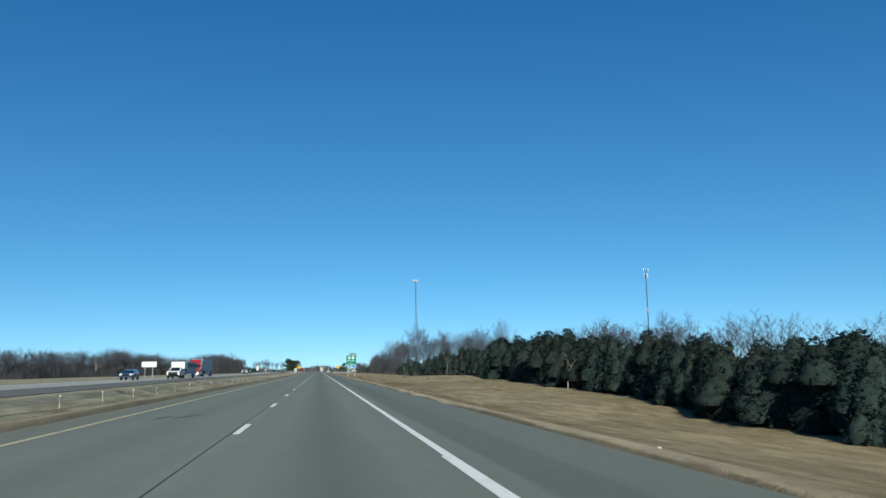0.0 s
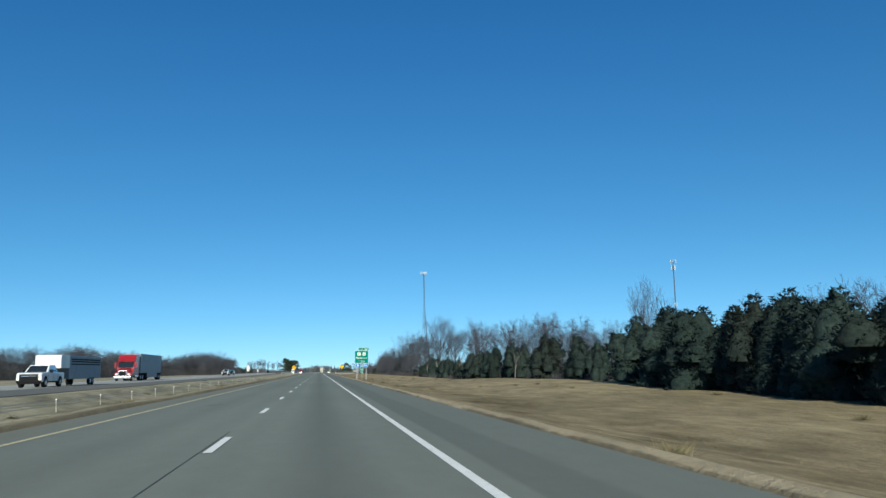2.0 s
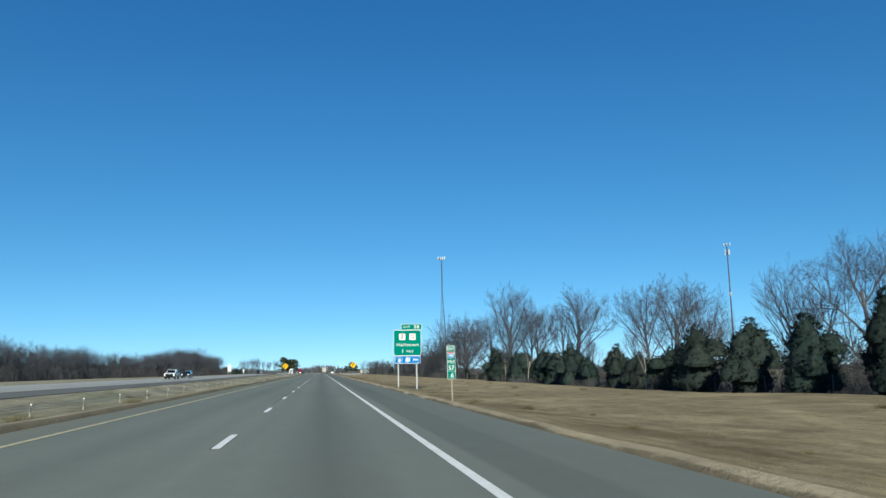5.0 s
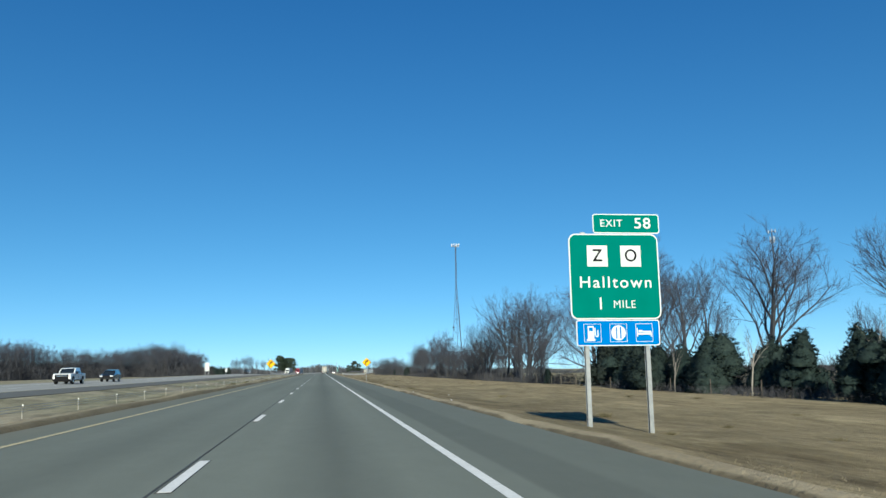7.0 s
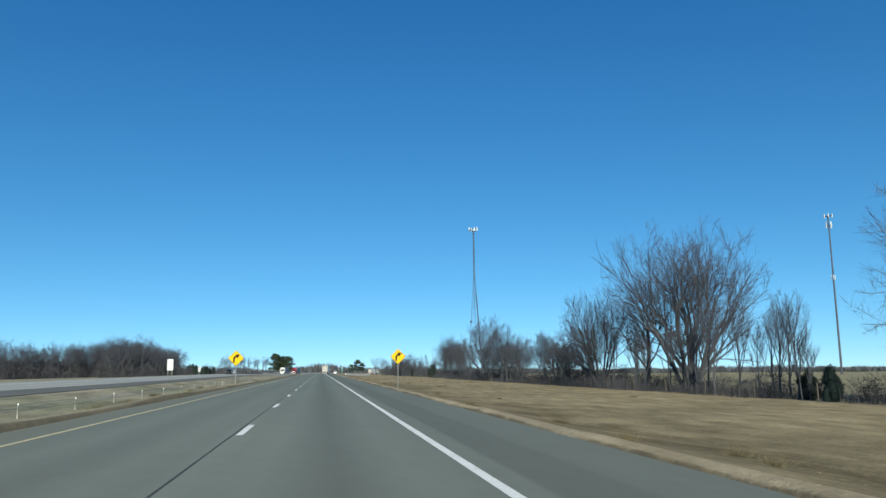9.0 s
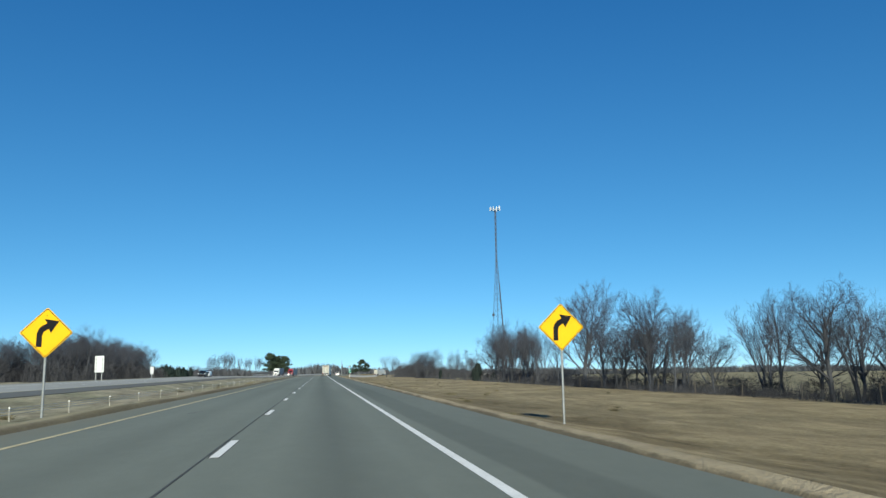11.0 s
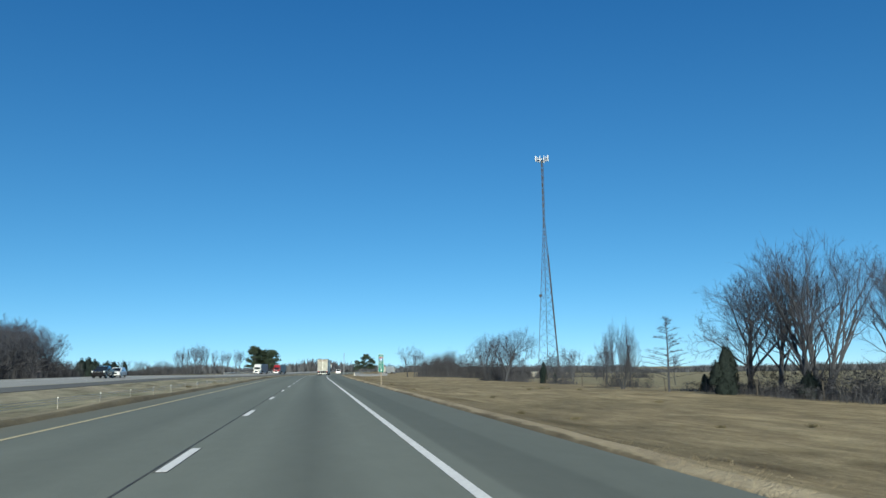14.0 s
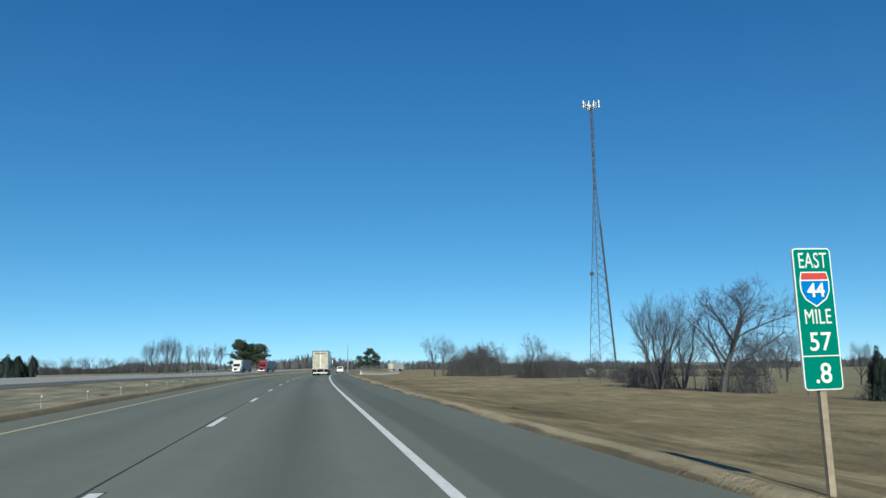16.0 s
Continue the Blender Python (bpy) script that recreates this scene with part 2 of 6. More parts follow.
ASPHALT = asphalt("asphalt", (0.126, 0.139, 0.116), (0.179, 0.195, 0.163), lane=True)
ASPHALT_PALE = asphalt("pale_asphalt", (0.26, 0.262, 0.242), (0.35, 0.35, 0.325))
ASPHALT_DARK = asphalt("dark_shoulder_asphalt", (0.1, 0.101, 0.092), (0.15, 0.15, 0.136))
GRASS = dormant_grass()
GRASS_BLADE = leafy("dry_grass_blades", (0.17, 0.143, 0.095), (0.29, 0.247, 0.165), 0.0)
WHITE_LINE = worn_paint("white_road_paint", (0.78, 0.78, 0.75), (0.22, 0.22, 0.21))
YELLOW_LINE = worn_paint("yellow_road_paint", (0.6, 0.51, 0.3), (0.2, 0.185, 0.145), 0.42)
TAR = mottled("crack_tar", (0.028, 0.028, 0.026), (0.085, 0.085, 0.078), 1.2, 0.75)
GREEN = painted("green_sign_sheeting", (0.0, 0.165, 0.128), 0.8, dirt=0.04, spec=0.12)
BLUE = painted("blue_sign_sheeting", (0.0, 0.16, 0.5), 0.8, dirt=0.04, spec=0.12)
RED = painted("red_sign_sheeting", (0.5, 0.06, 0.06), 0.8, dirt=0.05, spec=0.12)
WHITE = painted("white_sign_sheeting", (0.68, 0.7, 0.69), 0.8, dirt=0.03, spec=0.12)
YELLOW = painted("yellow_sign_sheeting", (0.8, 0.455, 0.008), 0.8, dirt=0.04, spec=0.12)
BLACK = painted("black_sheeting", (0.012, 0.012, 0.014), 0.8, spec=0.12)
ALUMINIUM = mottled("weathered_aluminium", (0.5, 0.52, 0.53), (0.66, 0.68, 0.68), 2, 0.5, 0.35)
STEEL = mottled("galvanised_steel", (0.26, 0.275, 0.28), (0.4, 0.415, 0.42), 5, 0.5, 0.55)
TOWER_STEEL = mottled("tower_steel", (0.05, 0.058, 0.072), (0.09, 0.1, 0.12), 1, 0.8, 0.0)
DARK_STEEL = mottled("dark_cable_run", (0.03, 0.03, 0.035), (0.06, 0.06, 0.065), 2, 0.7)
POST_WOOD = mottled("grey_post_wood", (0.2, 0.17, 0.13), (0.36, 0.31, 0.24), 9, 0.9, bumpy=0.4)
FENCE_WOOD = mottled("dark_fence_post_wood", (0.06, 0.053, 0.044), (0.125, 0.112, 0.094), 9, 0.9, bumpy=0.4)
POST_WHITE = mottled("white_marker_plastic", (0.6, 0.6, 0.57), (0.8, 0.8, 0.77), 6, 0.5)
POST_CREAM = mottled("weathered_cream_steel", (0.272, 0.256, 0.216), (0.400, 0.384, 0.336), 6, 0.7)
BARK = mottled("grey_bark", (0.036, 0.038, 0.044), (0.092, 0.096, 0.107), 3, 0.95, bumpy=0.5, vary=0.25)
TWIG = mottled("twigs", (0.037, 0.040, 0.052), (0.075, 0.081, 0.1), 2, 0.95, vary=0.25)
PALE_BARK = mottled("pale_bark", (0.2, 0.185, 0.16), (0.33, 0.305, 0.27), 3, 0.9, bumpy=0.4, vary=0.15)
BRUSH = leafy("bare_brush", (0.04, 0.042, 0.048), (0.096, 0.096, 0.104), 0.25)
# paler, bluer than the brush: distance haze painted into the far woods' colour
HAZED_BARK = leafy("hazed_far_twigs", (0.06, 0.066, 0.076), (0.12, 0.126, 0.138), 0.1)
CEDAR = leafy("cedar_foliage", (0.029, 0.047, 0.047), (0.047, 0.069, 0.064), 0.25, (0.052, 0.048, 0.042), 0.42, 3.5)
PINE = leafy("pine_needles", (0.035, 0.055, 0.04), (0.085, 0.11, 0.072), 0.2, None, 0.3)
RUBBER = mottled("tyre_rubber", (0.015, 0.015, 0.015), (0.035, 0.035, 0.035), 8, 0.85)
CHROME = mottled("polished_metal", (0.55, 0.56, 0.57), (0.75, 0.76, 0.77), 2, 0.22, 0.9)
GLASS = painted("dark_window_glass", (0.015, 0.02, 0.025), 0.06, 0.5, dirt=0.0)
VAN_WHITE = painted("white_van_paint", (0.74, 0.74, 0.7), 0.4, 0.2, dirt=0.08)
CREAM = painted("cream_trailer_doors", (0.45, 0.44, 0.38), 0.6, 0.0, dirt=0.2, spec=0.25)
TRAILER_GREY = painted("grey_trailer_side", (0.2, 0.225, 0.245), 0.45, 0.0, dirt=0.1)
CAR_WHITE = painted("white_car_paint", (0.78, 0.79, 0.78), 0.25, 0.6, dirt=0.05)
CAR_BLACK = painted("black_car_paint", (0.015, 0.016, 0.018), 0.2, 0.8, dirt=0.1)
CAR_BLUE = painted("blue_car_paint", (0.03, 0.06, 0.12), 0.22, 0.8, dirt=0.1)
CAB_RED = painted("red_cab_paint", (0.27, 0.012, 0.016), 0.28, 0.6, dirt=0.08)
LAMP_RED = painted("red_lamp_lens", (0.45, 0.01, 0.01), 0.2, 0.4)
LAMP_CLEAR = painted("clear_lamp_lens", (0.75, 0.76, 0.78), 0.1, 0.5)
CONCRETE = mottled("pale_concrete", (0.5, 0.48, 0.43), (0.68, 0.66, 0.61), 2, 0.9, bumpy=0.2)
LITTER = painted("litter", (0.75, 0.74, 0.7), 0.6)


# ---- helpers for meshes ----
def bm_box(bm, x0, x1, y0, y1, z0, z1, bev=0.0):
    r = bmesh.ops.create_cube(bm, size=1, matrix=Matrix.Translation(((x0 + x1) / 2, (y0 + y1) / 2, (z0 + z1) / 2)) @ Matrix.Diagonal((x1 - x0, y1 - y0, z1 - z0, 1)))
    if bev:
        edges = list({e for v in r["verts"] for e in v.link_edges})
        bmesh.ops.bevel(bm, geom=edges, offset=bev, segments=2, affect="EDGES", profile=0.6)
    return bm


def boxes(*specs, bev=0.0):
    bm = bmesh.new()
    for s in specs:
        bm_box(bm, *s, bev=bev)
    return bm


def bm_tube(bm, p, q, r0, r1=None, n=8):
    p, q = Vector(p), Vector(q)
    r1 = r0 if r1 is None else r1
    d = q - p
    m = Matrix.Translation((p + q) / 2) @ d.to_track_quat("Z", "Y").to_matrix().to_4x4()
    bmesh.ops.create_cone(bm, cap_ends=True, segments=n, radius1=r0, radius2=r1, depth=d.length, matrix=m)
    return bm


def tubes(*specs, n=8):
    bm = bmesh.new()
    for s in specs:
        bm_tube(bm, *s, n=n)
    return bm


def to_mesh(name, bm, material):
    me = bpy.data.meshes.new(name)
    bm.normal_update()
    bm.to_mesh(me)
    bm.free()
    me.materials.append(material)
    return me


def mesh_from(name, verts, faces, material):
    me = bpy.data.meshes.new(name)
    me.from_pydata(verts, [], faces)
    me.materials.append(material)
    return me


def part(name, data, material, parent, label=""):
    """Links a bmesh (or a mesh) as one mesh object under a thing or a part."""
    me = data if isinstance(data, bpy.types.Mesh) else to_mesh(name, data, material)
    ob = new(name, me)
    ob.parent = parent
    if label:
        ob["label"] = label
    return ob


def thing(name, label, category, m=None, group="", kind=""):
    ob = new(name)
    ob.empty_display_size = 0.3
    if m is not None:
        ob.matrix_world = m
    return tagged(ob, label, category, group, kind)


def rounded_plate(w, h, r, t, n=6):
    """An upright plate in the xz plane, centred, its face towards -y, thickness t behind the face at y=0."""
    bm = bmesh.new()
    ring = []
    for cx, cz, a0 in ((w / 2 - r, h / 2 - r, 0), (-w / 2 + r, h / 2 - r, 90), (-w / 2 + r, -h / 2 + r, 180), (w / 2 - r, -h / 2 + r, 270)):
        for i in range(n + 1):
            a = radians(a0 + 90 * i / n)
            ring.append((cx + r * math.cos(a), cz + r * math.sin(a)))
    f = bm.faces.new([bm.verts.new((x, 0, z)) for x, z in ring])
    g = bmesh.ops.extrude_face_region(bm, geom=[f])
    for v in g["geom"]:
        if isinstance(v, bmesh.types.BMVert):
            v.co.y += t
    bmesh.ops.recalc_face_normals(bm, faces=bm.faces)
    return bm


def polygon_plate(pts, t):
    bm = bmesh.new()
    f = bm.faces.new([bm.verts.new((x, 0, z)) for x, z in pts])
    g = bmesh.ops.extrude_face_region(bm, geom=[f])
    for v in g["geom"]:
        if isinstance(v, bmesh.types.BMVert):
            v.co.y += t
    bmesh.ops.recalc_face_normals(bm, faces=bm.faces)
    return bm


def lettering(text, height, wide=1.0, spacing=1.0, bold=0.0):
    """Raised sign letters in the xz plane, centred, of the given capital height."""
    cu = bpy.data.curves.new("letters", "FONT")
    cu.body, cu.align_x, cu.align_y, cu.size = text, "CENTER", "CENTER", height / 0.7
    cu.space_character, cu.offset, cu.extrude = spacing, bold, 0.004
    ob = new("letters", cu)
    me = bpy.data.meshes.new_from_object(ob.evaluated_get(bpy.context.evaluated_depsgraph_get()))
    bpy.data.objects.remove(ob)
    me.transform(Matrix(((wide, 0, 0, 0), (0, 0, -1, 0), (0, 1, 0, 0), (0, 0, 0, 1))))
    me.materials.clear()
    return me


def letters(text, height, material, parent, x, z, y=-0.008, wide=1.0, spacing=1.0, bold=0.0):
    me = lettering(text, height, wide, spacing, bold)
    me.materials.append(material)
    ob = part("lettering", me, material, parent)
    ob.location = (x, y, z)
    return ob


# ---- the lie of the land ----
def smooth(a, b, v):
    t = min(max((v - a) / (b - a), 0), 1)
    return t * t * (3 - 2 * t)


CURVE_AT, RADIUS = 560.0, 2350.0


def cx(y):
    """Sideways shift of the roads: straight, then a long bend to the right."""
    if y <= CURVE_AT:
        return 0.0
    d = min(y, 1150) - CURVE_AT
    s = d * d / (2 * RADIUS)
    return s + (max(y - 1150, 0) * 590 / RADIUS)


def zr(y):
    return -0.8 * smooth(590, 760, y)


def sh(y):
    """The far carriageway draws slowly away from this one."""
    return -0.0125 * (min(max(y, -20), 620) - 100)


def opp_z(u, y):
    """Height of the far carriageway (offset u before its shift): it falls gently towards the median."""
    zi, zo = float(np.interp(y, (120, 320), (0.27, 0.0))), float(np.interp(y, (120, 350, 600), (0.24, 0.32, 0.45)))
    return zr(y) + zi + (zo - zi) * (-21.4 - u) / 10.6


def inner_edge(y):
    """Offset and height of the low edge of the far carriageway's dark inner shoulder."""
    return -18.6 + sh(y), opp_z(-21.4, y) - zr(y) - 0.24


def gz(u, y):
    """Height of the ground at an offset from the centre of the lane."""
    lip = opp_z(-32, y) - zr(y)
    ui, inner = inner_edge(y)
    k = sh(y)
    zt = float(np.interp(y, (20, 32, 47, 56, 71, 89, 105, 130, 157, 193, 225, 245), (-2.5, -2.4, -2.15, -1.65, -1.3, -0.95, -0.7, -0.4, -0.15, -0.35, -0.9, -1.0)))
    ext = zt + 1.0
    hump = 0.05 * math.sin(y * 0.11) + 0.04 * math.sin(y * 0.043 + 2)
    pts = [(-2500, -6), (-400, -1.5), (-110, -0.4), (-90, -0.35), (-60, -0.25), (-48, lip - 0.2), (-36 + k, lip - 0.1), (-32.2 + k, lip - 0.05), (-31.6 + k, lip - 0.5), (ui - 0.3, inner - 0.45), (ui + 0.25, inner - 0.03),
           (ui + 1.2, inner - 0.16), (min(ui + 3.5, -14.5), -0.78), (-13.5, -0.93), (-11, -0.66), (-8.9, -0.1), (-8.2, 0.09), (-7.62, 0.13), (-7.38, 0.1), (-7.25, -0.03), (-6.9, -0.4), (4.1, -0.4), (4.62, 0.02), (4.88, 0.08), (5.2, -0.03), (6.2, -0.3), (9, -0.78 + 0.15 * ext + hump), (11.5, -1.05 + 0.3 * ext + hump),
           (16, -1.12 + 0.6 * ext), (22, -1.05 + 0.9 * ext + hump), (29, -0.98 + ext), (40, -1.35 + ext), (70, -1.7 + 0.5 * ext), (200, -3.6), (420, -4.0), (2500, -8)]
    for (u0, z0), (u1, z1) in zip(pts, pts[1:]):
        if u <= u1:
            return zr(y) + z0 + (z1 - z0) * (u - u0) / (u1 - u0)
    return zr(y) - 8


def at(x, y):
    """Ground height under a point of the world."""
    return gz(x - cx(y), y)


def steps(a, b, d):
    n = max(1, round((b - a) / d))
    return [a + (b - a) * i / n for i in range(n + 1)]


US = [-2500, -1200, -600, -400, -250, -150, -90, -75, -60, -53, -48, -44, -40.5, -36, -32.2, -31.6, -26, -18.9, -18.35, -17.8, -17.4, -16.5, -15.8, -15.1, -14.4, -13.5, -12.2, -11, -9.8, -8.6, -8.2, -7.9, -7.62, -7.38, -7.25, -6.9, 0,
      4.1, 4.62, 4.9, 5.2, 5.7, 6.2, 7.1, 8, 9, 10.2, 11.5, 13, 14.5, 16, 19, 22, 25.5, 29, 34, 40, 50, 70, 100, 140, 200, 300, 420, 800, 1400, 2500]
YS = steps(-150, -20, 10) + steps(-18, 620, 2)[0:] + steps(624, 900, 6) + steps(915, 1300, 25) + [1400, 1600, 2000, 2600, 3500]
verts, faces, offs = [], [], []
for y in YS:
    for u in US:
        j = 0.0
        if 4.6 < u < 30 or -18 < u < -7.2:
            j = 0.035 * noise.noise((u * 0.8, y * 0.5, 0)) + (0.10 * noise.noise((u * 0.2, y * 0.09, 3)) if abs(u) > 6 else 0)
            if 4.6 < u < 5.3:
                j += 0.05 * noise.noise((u, y * 1.3, 9))
        w = 0.09 * noise.noise((3.3, y * 0.6, u)) if u in (4.62, 4.9) else 0.13 * noise.noise((3.3, y * 0.35, 0)) if u in (-7.38, -7.25, -7.62, -7.9) else 0
        # the ground beside the far carriageway shifts with it
        uu = u + sh(y) * (0 if u < -45 or u > -14 else 0.5 if u < -42 else 1 if u < -17.5 else (-14 - u) / 3.5)
        verts.append((uu + w + cx(y), y, gz(uu, y) + j))
        offs.append(uu)
W = len(US)
for i in range(len(YS) - 1):
    for k in range(W - 1):
        a = i * W + k
        faces.append((a, a + 1, a + W + 1, a + W))
ground_me = mesh_from("ground", verts, faces, GRASS)
ground_me.attributes.new("offset", "FLOAT", "POINT").data.foreach_set("value", offs)
ground_me.polygons.foreach_set("use_smooth", [True] * len(faces))
ground = tagged(new("ground", ground_me), "mown dormant tan grass verges and fields", "ground", kind="structure")


def road_strip(name, u0, u1, y0, y1, dy, zf, thick, material, cols=1, parent=None, shift=None):
    """A strip of road that follows the bend, with sides; stores each corner's offset from the centreline."""
    ys = steps(y0, y1, dy)
    us = steps(u0, u1, (u1 - u0) / cols)
    vs, fs, off = [], [], []
    for y in ys:
        row = [(u0, zf(u0, y) - thick)] + [(u, zf(u, y)) for u in us] + [(u1, zf(u1, y) - thick)]
        for u, z in row:
            vs.append((u + cx(y) + (shift(y) if shift else 0), y, z))
            off.append(u)
    n = len(us) + 2
    for i in range(len(ys) - 1):
        for k in range(n - 1):
            a = i * n + k
            fs.append((a, a + 1, a + n + 1, a + n))
    me = mesh_from(name, vs, fs, material)
    a = me.attributes.new("offset", "FLOAT", "POINT")
    a.data.foreach_set("value", off)
    ob = new(name, me)
    ob.parent = parent
    return ob


own = lambda u, y: zr(y)
road = tagged(road_strip("road", -7.2, 4.5, -150, 1300, 10, own, 0.35, ASPHALT, 6), "worn grey asphalt two-lane carriageway with paved shoulders", "road", kind="structure")
road_far = tagged(road_strip("road_opposite", -29.3, -21.4, -150, 1300, 10, opp_z, 0.35, ASPHALT_PALE, 3, None, sh), "pale grey opposite carriageway", "road", kind="structure")
vs, fs = [], []
ys = steps(-150, 1300, 10)
for y in ys:
    ui, zi = inner_edge(y)
    for u, z in ((-21.4 + sh(y), opp_z(-21.4, y) - 0.4), (-21.4 + sh(y), opp_z(-21.4, y) - 0.008), (ui, zr(y) + zi), (ui, zr(y) + zi - 0.4)):
        vs.append((u + cx(y), y, z))
for i in range(len(ys) - 1):
    for k in range(3):
        a = i * 4 + k
        fs.append((a, a + 1, a + 5, a + 4))
tagged(new("road_shoulder_inner", mesh_from("road_shoulder_inner", vs, fs, ASPHALT_DARK)), "dark asphalt inner shoulder of the opposite carriageway", "shoulder", kind="structure")
tagged(road_strip("road_shoulder_outer", -32.0, -29.3, -150, 1300, 10, lambda u, y: opp_z(u, y) - 0.01, 0.35, ASPHALT_PALE, 1, None, sh), "grey asphalt outer shoulder of the opposite carriageway", "shoulder", kind="structure")

# painted lines
paint = lambda u, y: zr(y) + 0.006
edge_line = tagged(road_strip("edge_line", 1.725, 1.87, -150, 1300, 10, paint, 0.004, WHITE_LINE, 1, road), "solid white edge line")
road_strip("edge_line", 1.675, 1.725, -12.0, 13.3, 5, paint, 0.004, WHITE_LINE, 1, road)
tagged(road_strip("median_line", -5.935, -5.805, -150, 1300, 10, paint, 0.004, YELLOW_LINE, 1, road), "worn yellow line")
for u0, u1, y0, y1 in ((-1.985, -1.96, -150, 84), (-1.99, -1.953, 196, 700)):
    tagged(road_strip("joint_seam", u0, u1, y0, y1, 6, lambda u, y: zr(y) + 0.004, 0.003, TAR, 1, road), "dark tarred joint between lanes")
far_paint = lambda u, y: opp_z(u, y) + 0.008
road_strip("edge_line", -21.7, -21.56, -150, 1300, 10, far_paint, 0.004, YELLOW_LINE, 1, road_far, sh)
road_strip("edge_line", -29.15, -29.0, -150, 1300, 10, far_paint, 0.004, WHITE_LINE, 1, road_far, sh)
dash_me = to_mesh("lane_dash", boxes((-0.075, 0.075, 0, 3.05, 0, 0.006)), WHITE_LINE)
# flat dark underlay that paints the shade of a recess around each dash
groove_shade_me = to_mesh("groove_shade", boxes((-0.1, 0.085, -0.05, 3.12, 0, 0.003)), TAR)
for k in range(-3, 80):
    y = 6.28 + 12.192 * k
    if k < 54:
        ob = new("groove_shade", groove_shade_me)
        ob.parent = road
        ob.location, ob.rotation_euler = (-1.83 + cx(y), y, zr(y) + 0.002), (0, 0, -max(0, y - CURVE_AT) / RADIUS)
    ob = new("lane_dash", dash_me)
    ob.parent = road
    ob.location, ob.rotation_euler = (-1.83 + cx(y), y, zr(y) + 0.002), (0, 0, -max(0, y - CURVE_AT) / RADIUS)
for k in range(0, 60):
    y = 12.192 * k
    ob = new("lane_dash", dash_me)
    ob.parent = road_far
    ob.location, ob.rotation_euler = (-25.35 + cx(y) + sh(y), y, opp_z(-25.35, y) + 0.004), (0, 0, -max(0, y - CURVE_AT) / RADIUS)


# ---- trees ----
class Twigs:
    """Collects tapered three- and five-sided tubes into one mesh."""

    def __init__(self):
        self.v, self.f = [], []

    def tube(self, pts, radii, n):
        base = len(self.v)
        for i, (p, r) in enumerate(zip(pts, radii)):
            d = (pts[min(i + 1, len(pts) - 1)] - pts[max(i - 1, 0)]).normalized()
            a = d.orthogonal().normalized()
            b = d.cross(a)
            for k in range(n):
                w = 2 * math.pi * k / n
                self.v.append(p + a * (r * math.cos(w)) + b * (r * math.sin(w)))
        for i in range(len(pts) - 1):
            for k in range(n):
                q, k2 = base + i * n, (k + 1) % n
                self.f.append((q + k, q + k2, q + n + k2, q + n + k))

    def blade(self, p, q, w, rnd):
        """A thin single-faced twig."""
        d = (q - p)
        s = d.cross(Vector((rnd.gauss(0, 1), rnd.gauss(0, 1), rnd.gauss(0, 1)))).normalized() * w
        k = len(self.v)
        self.v += [p - s, p + s, q]
        self.f.append((k, k + 1, k + 2))

    def ribbon(self, p, m, q, w, rnd):
        """A flat bent twig that narrows to a point."""
        s = (q - p).cross(Vector((rnd.gauss(0, 1), rnd.gauss(0, 1), rnd.gauss(0, 1)))).normalized() * w
        k = len(self.v)
        self.v += [p - s, p + s, m + s * 0.7, m - s * 0.7, q]
        self.f += [(k, k + 1, k + 2, k + 3), (k + 3, k + 2, k + 4)]

    def mesh(self, name, material):
        return mesh_from(name, [tuple(p) for p in self.v], self.f, material)


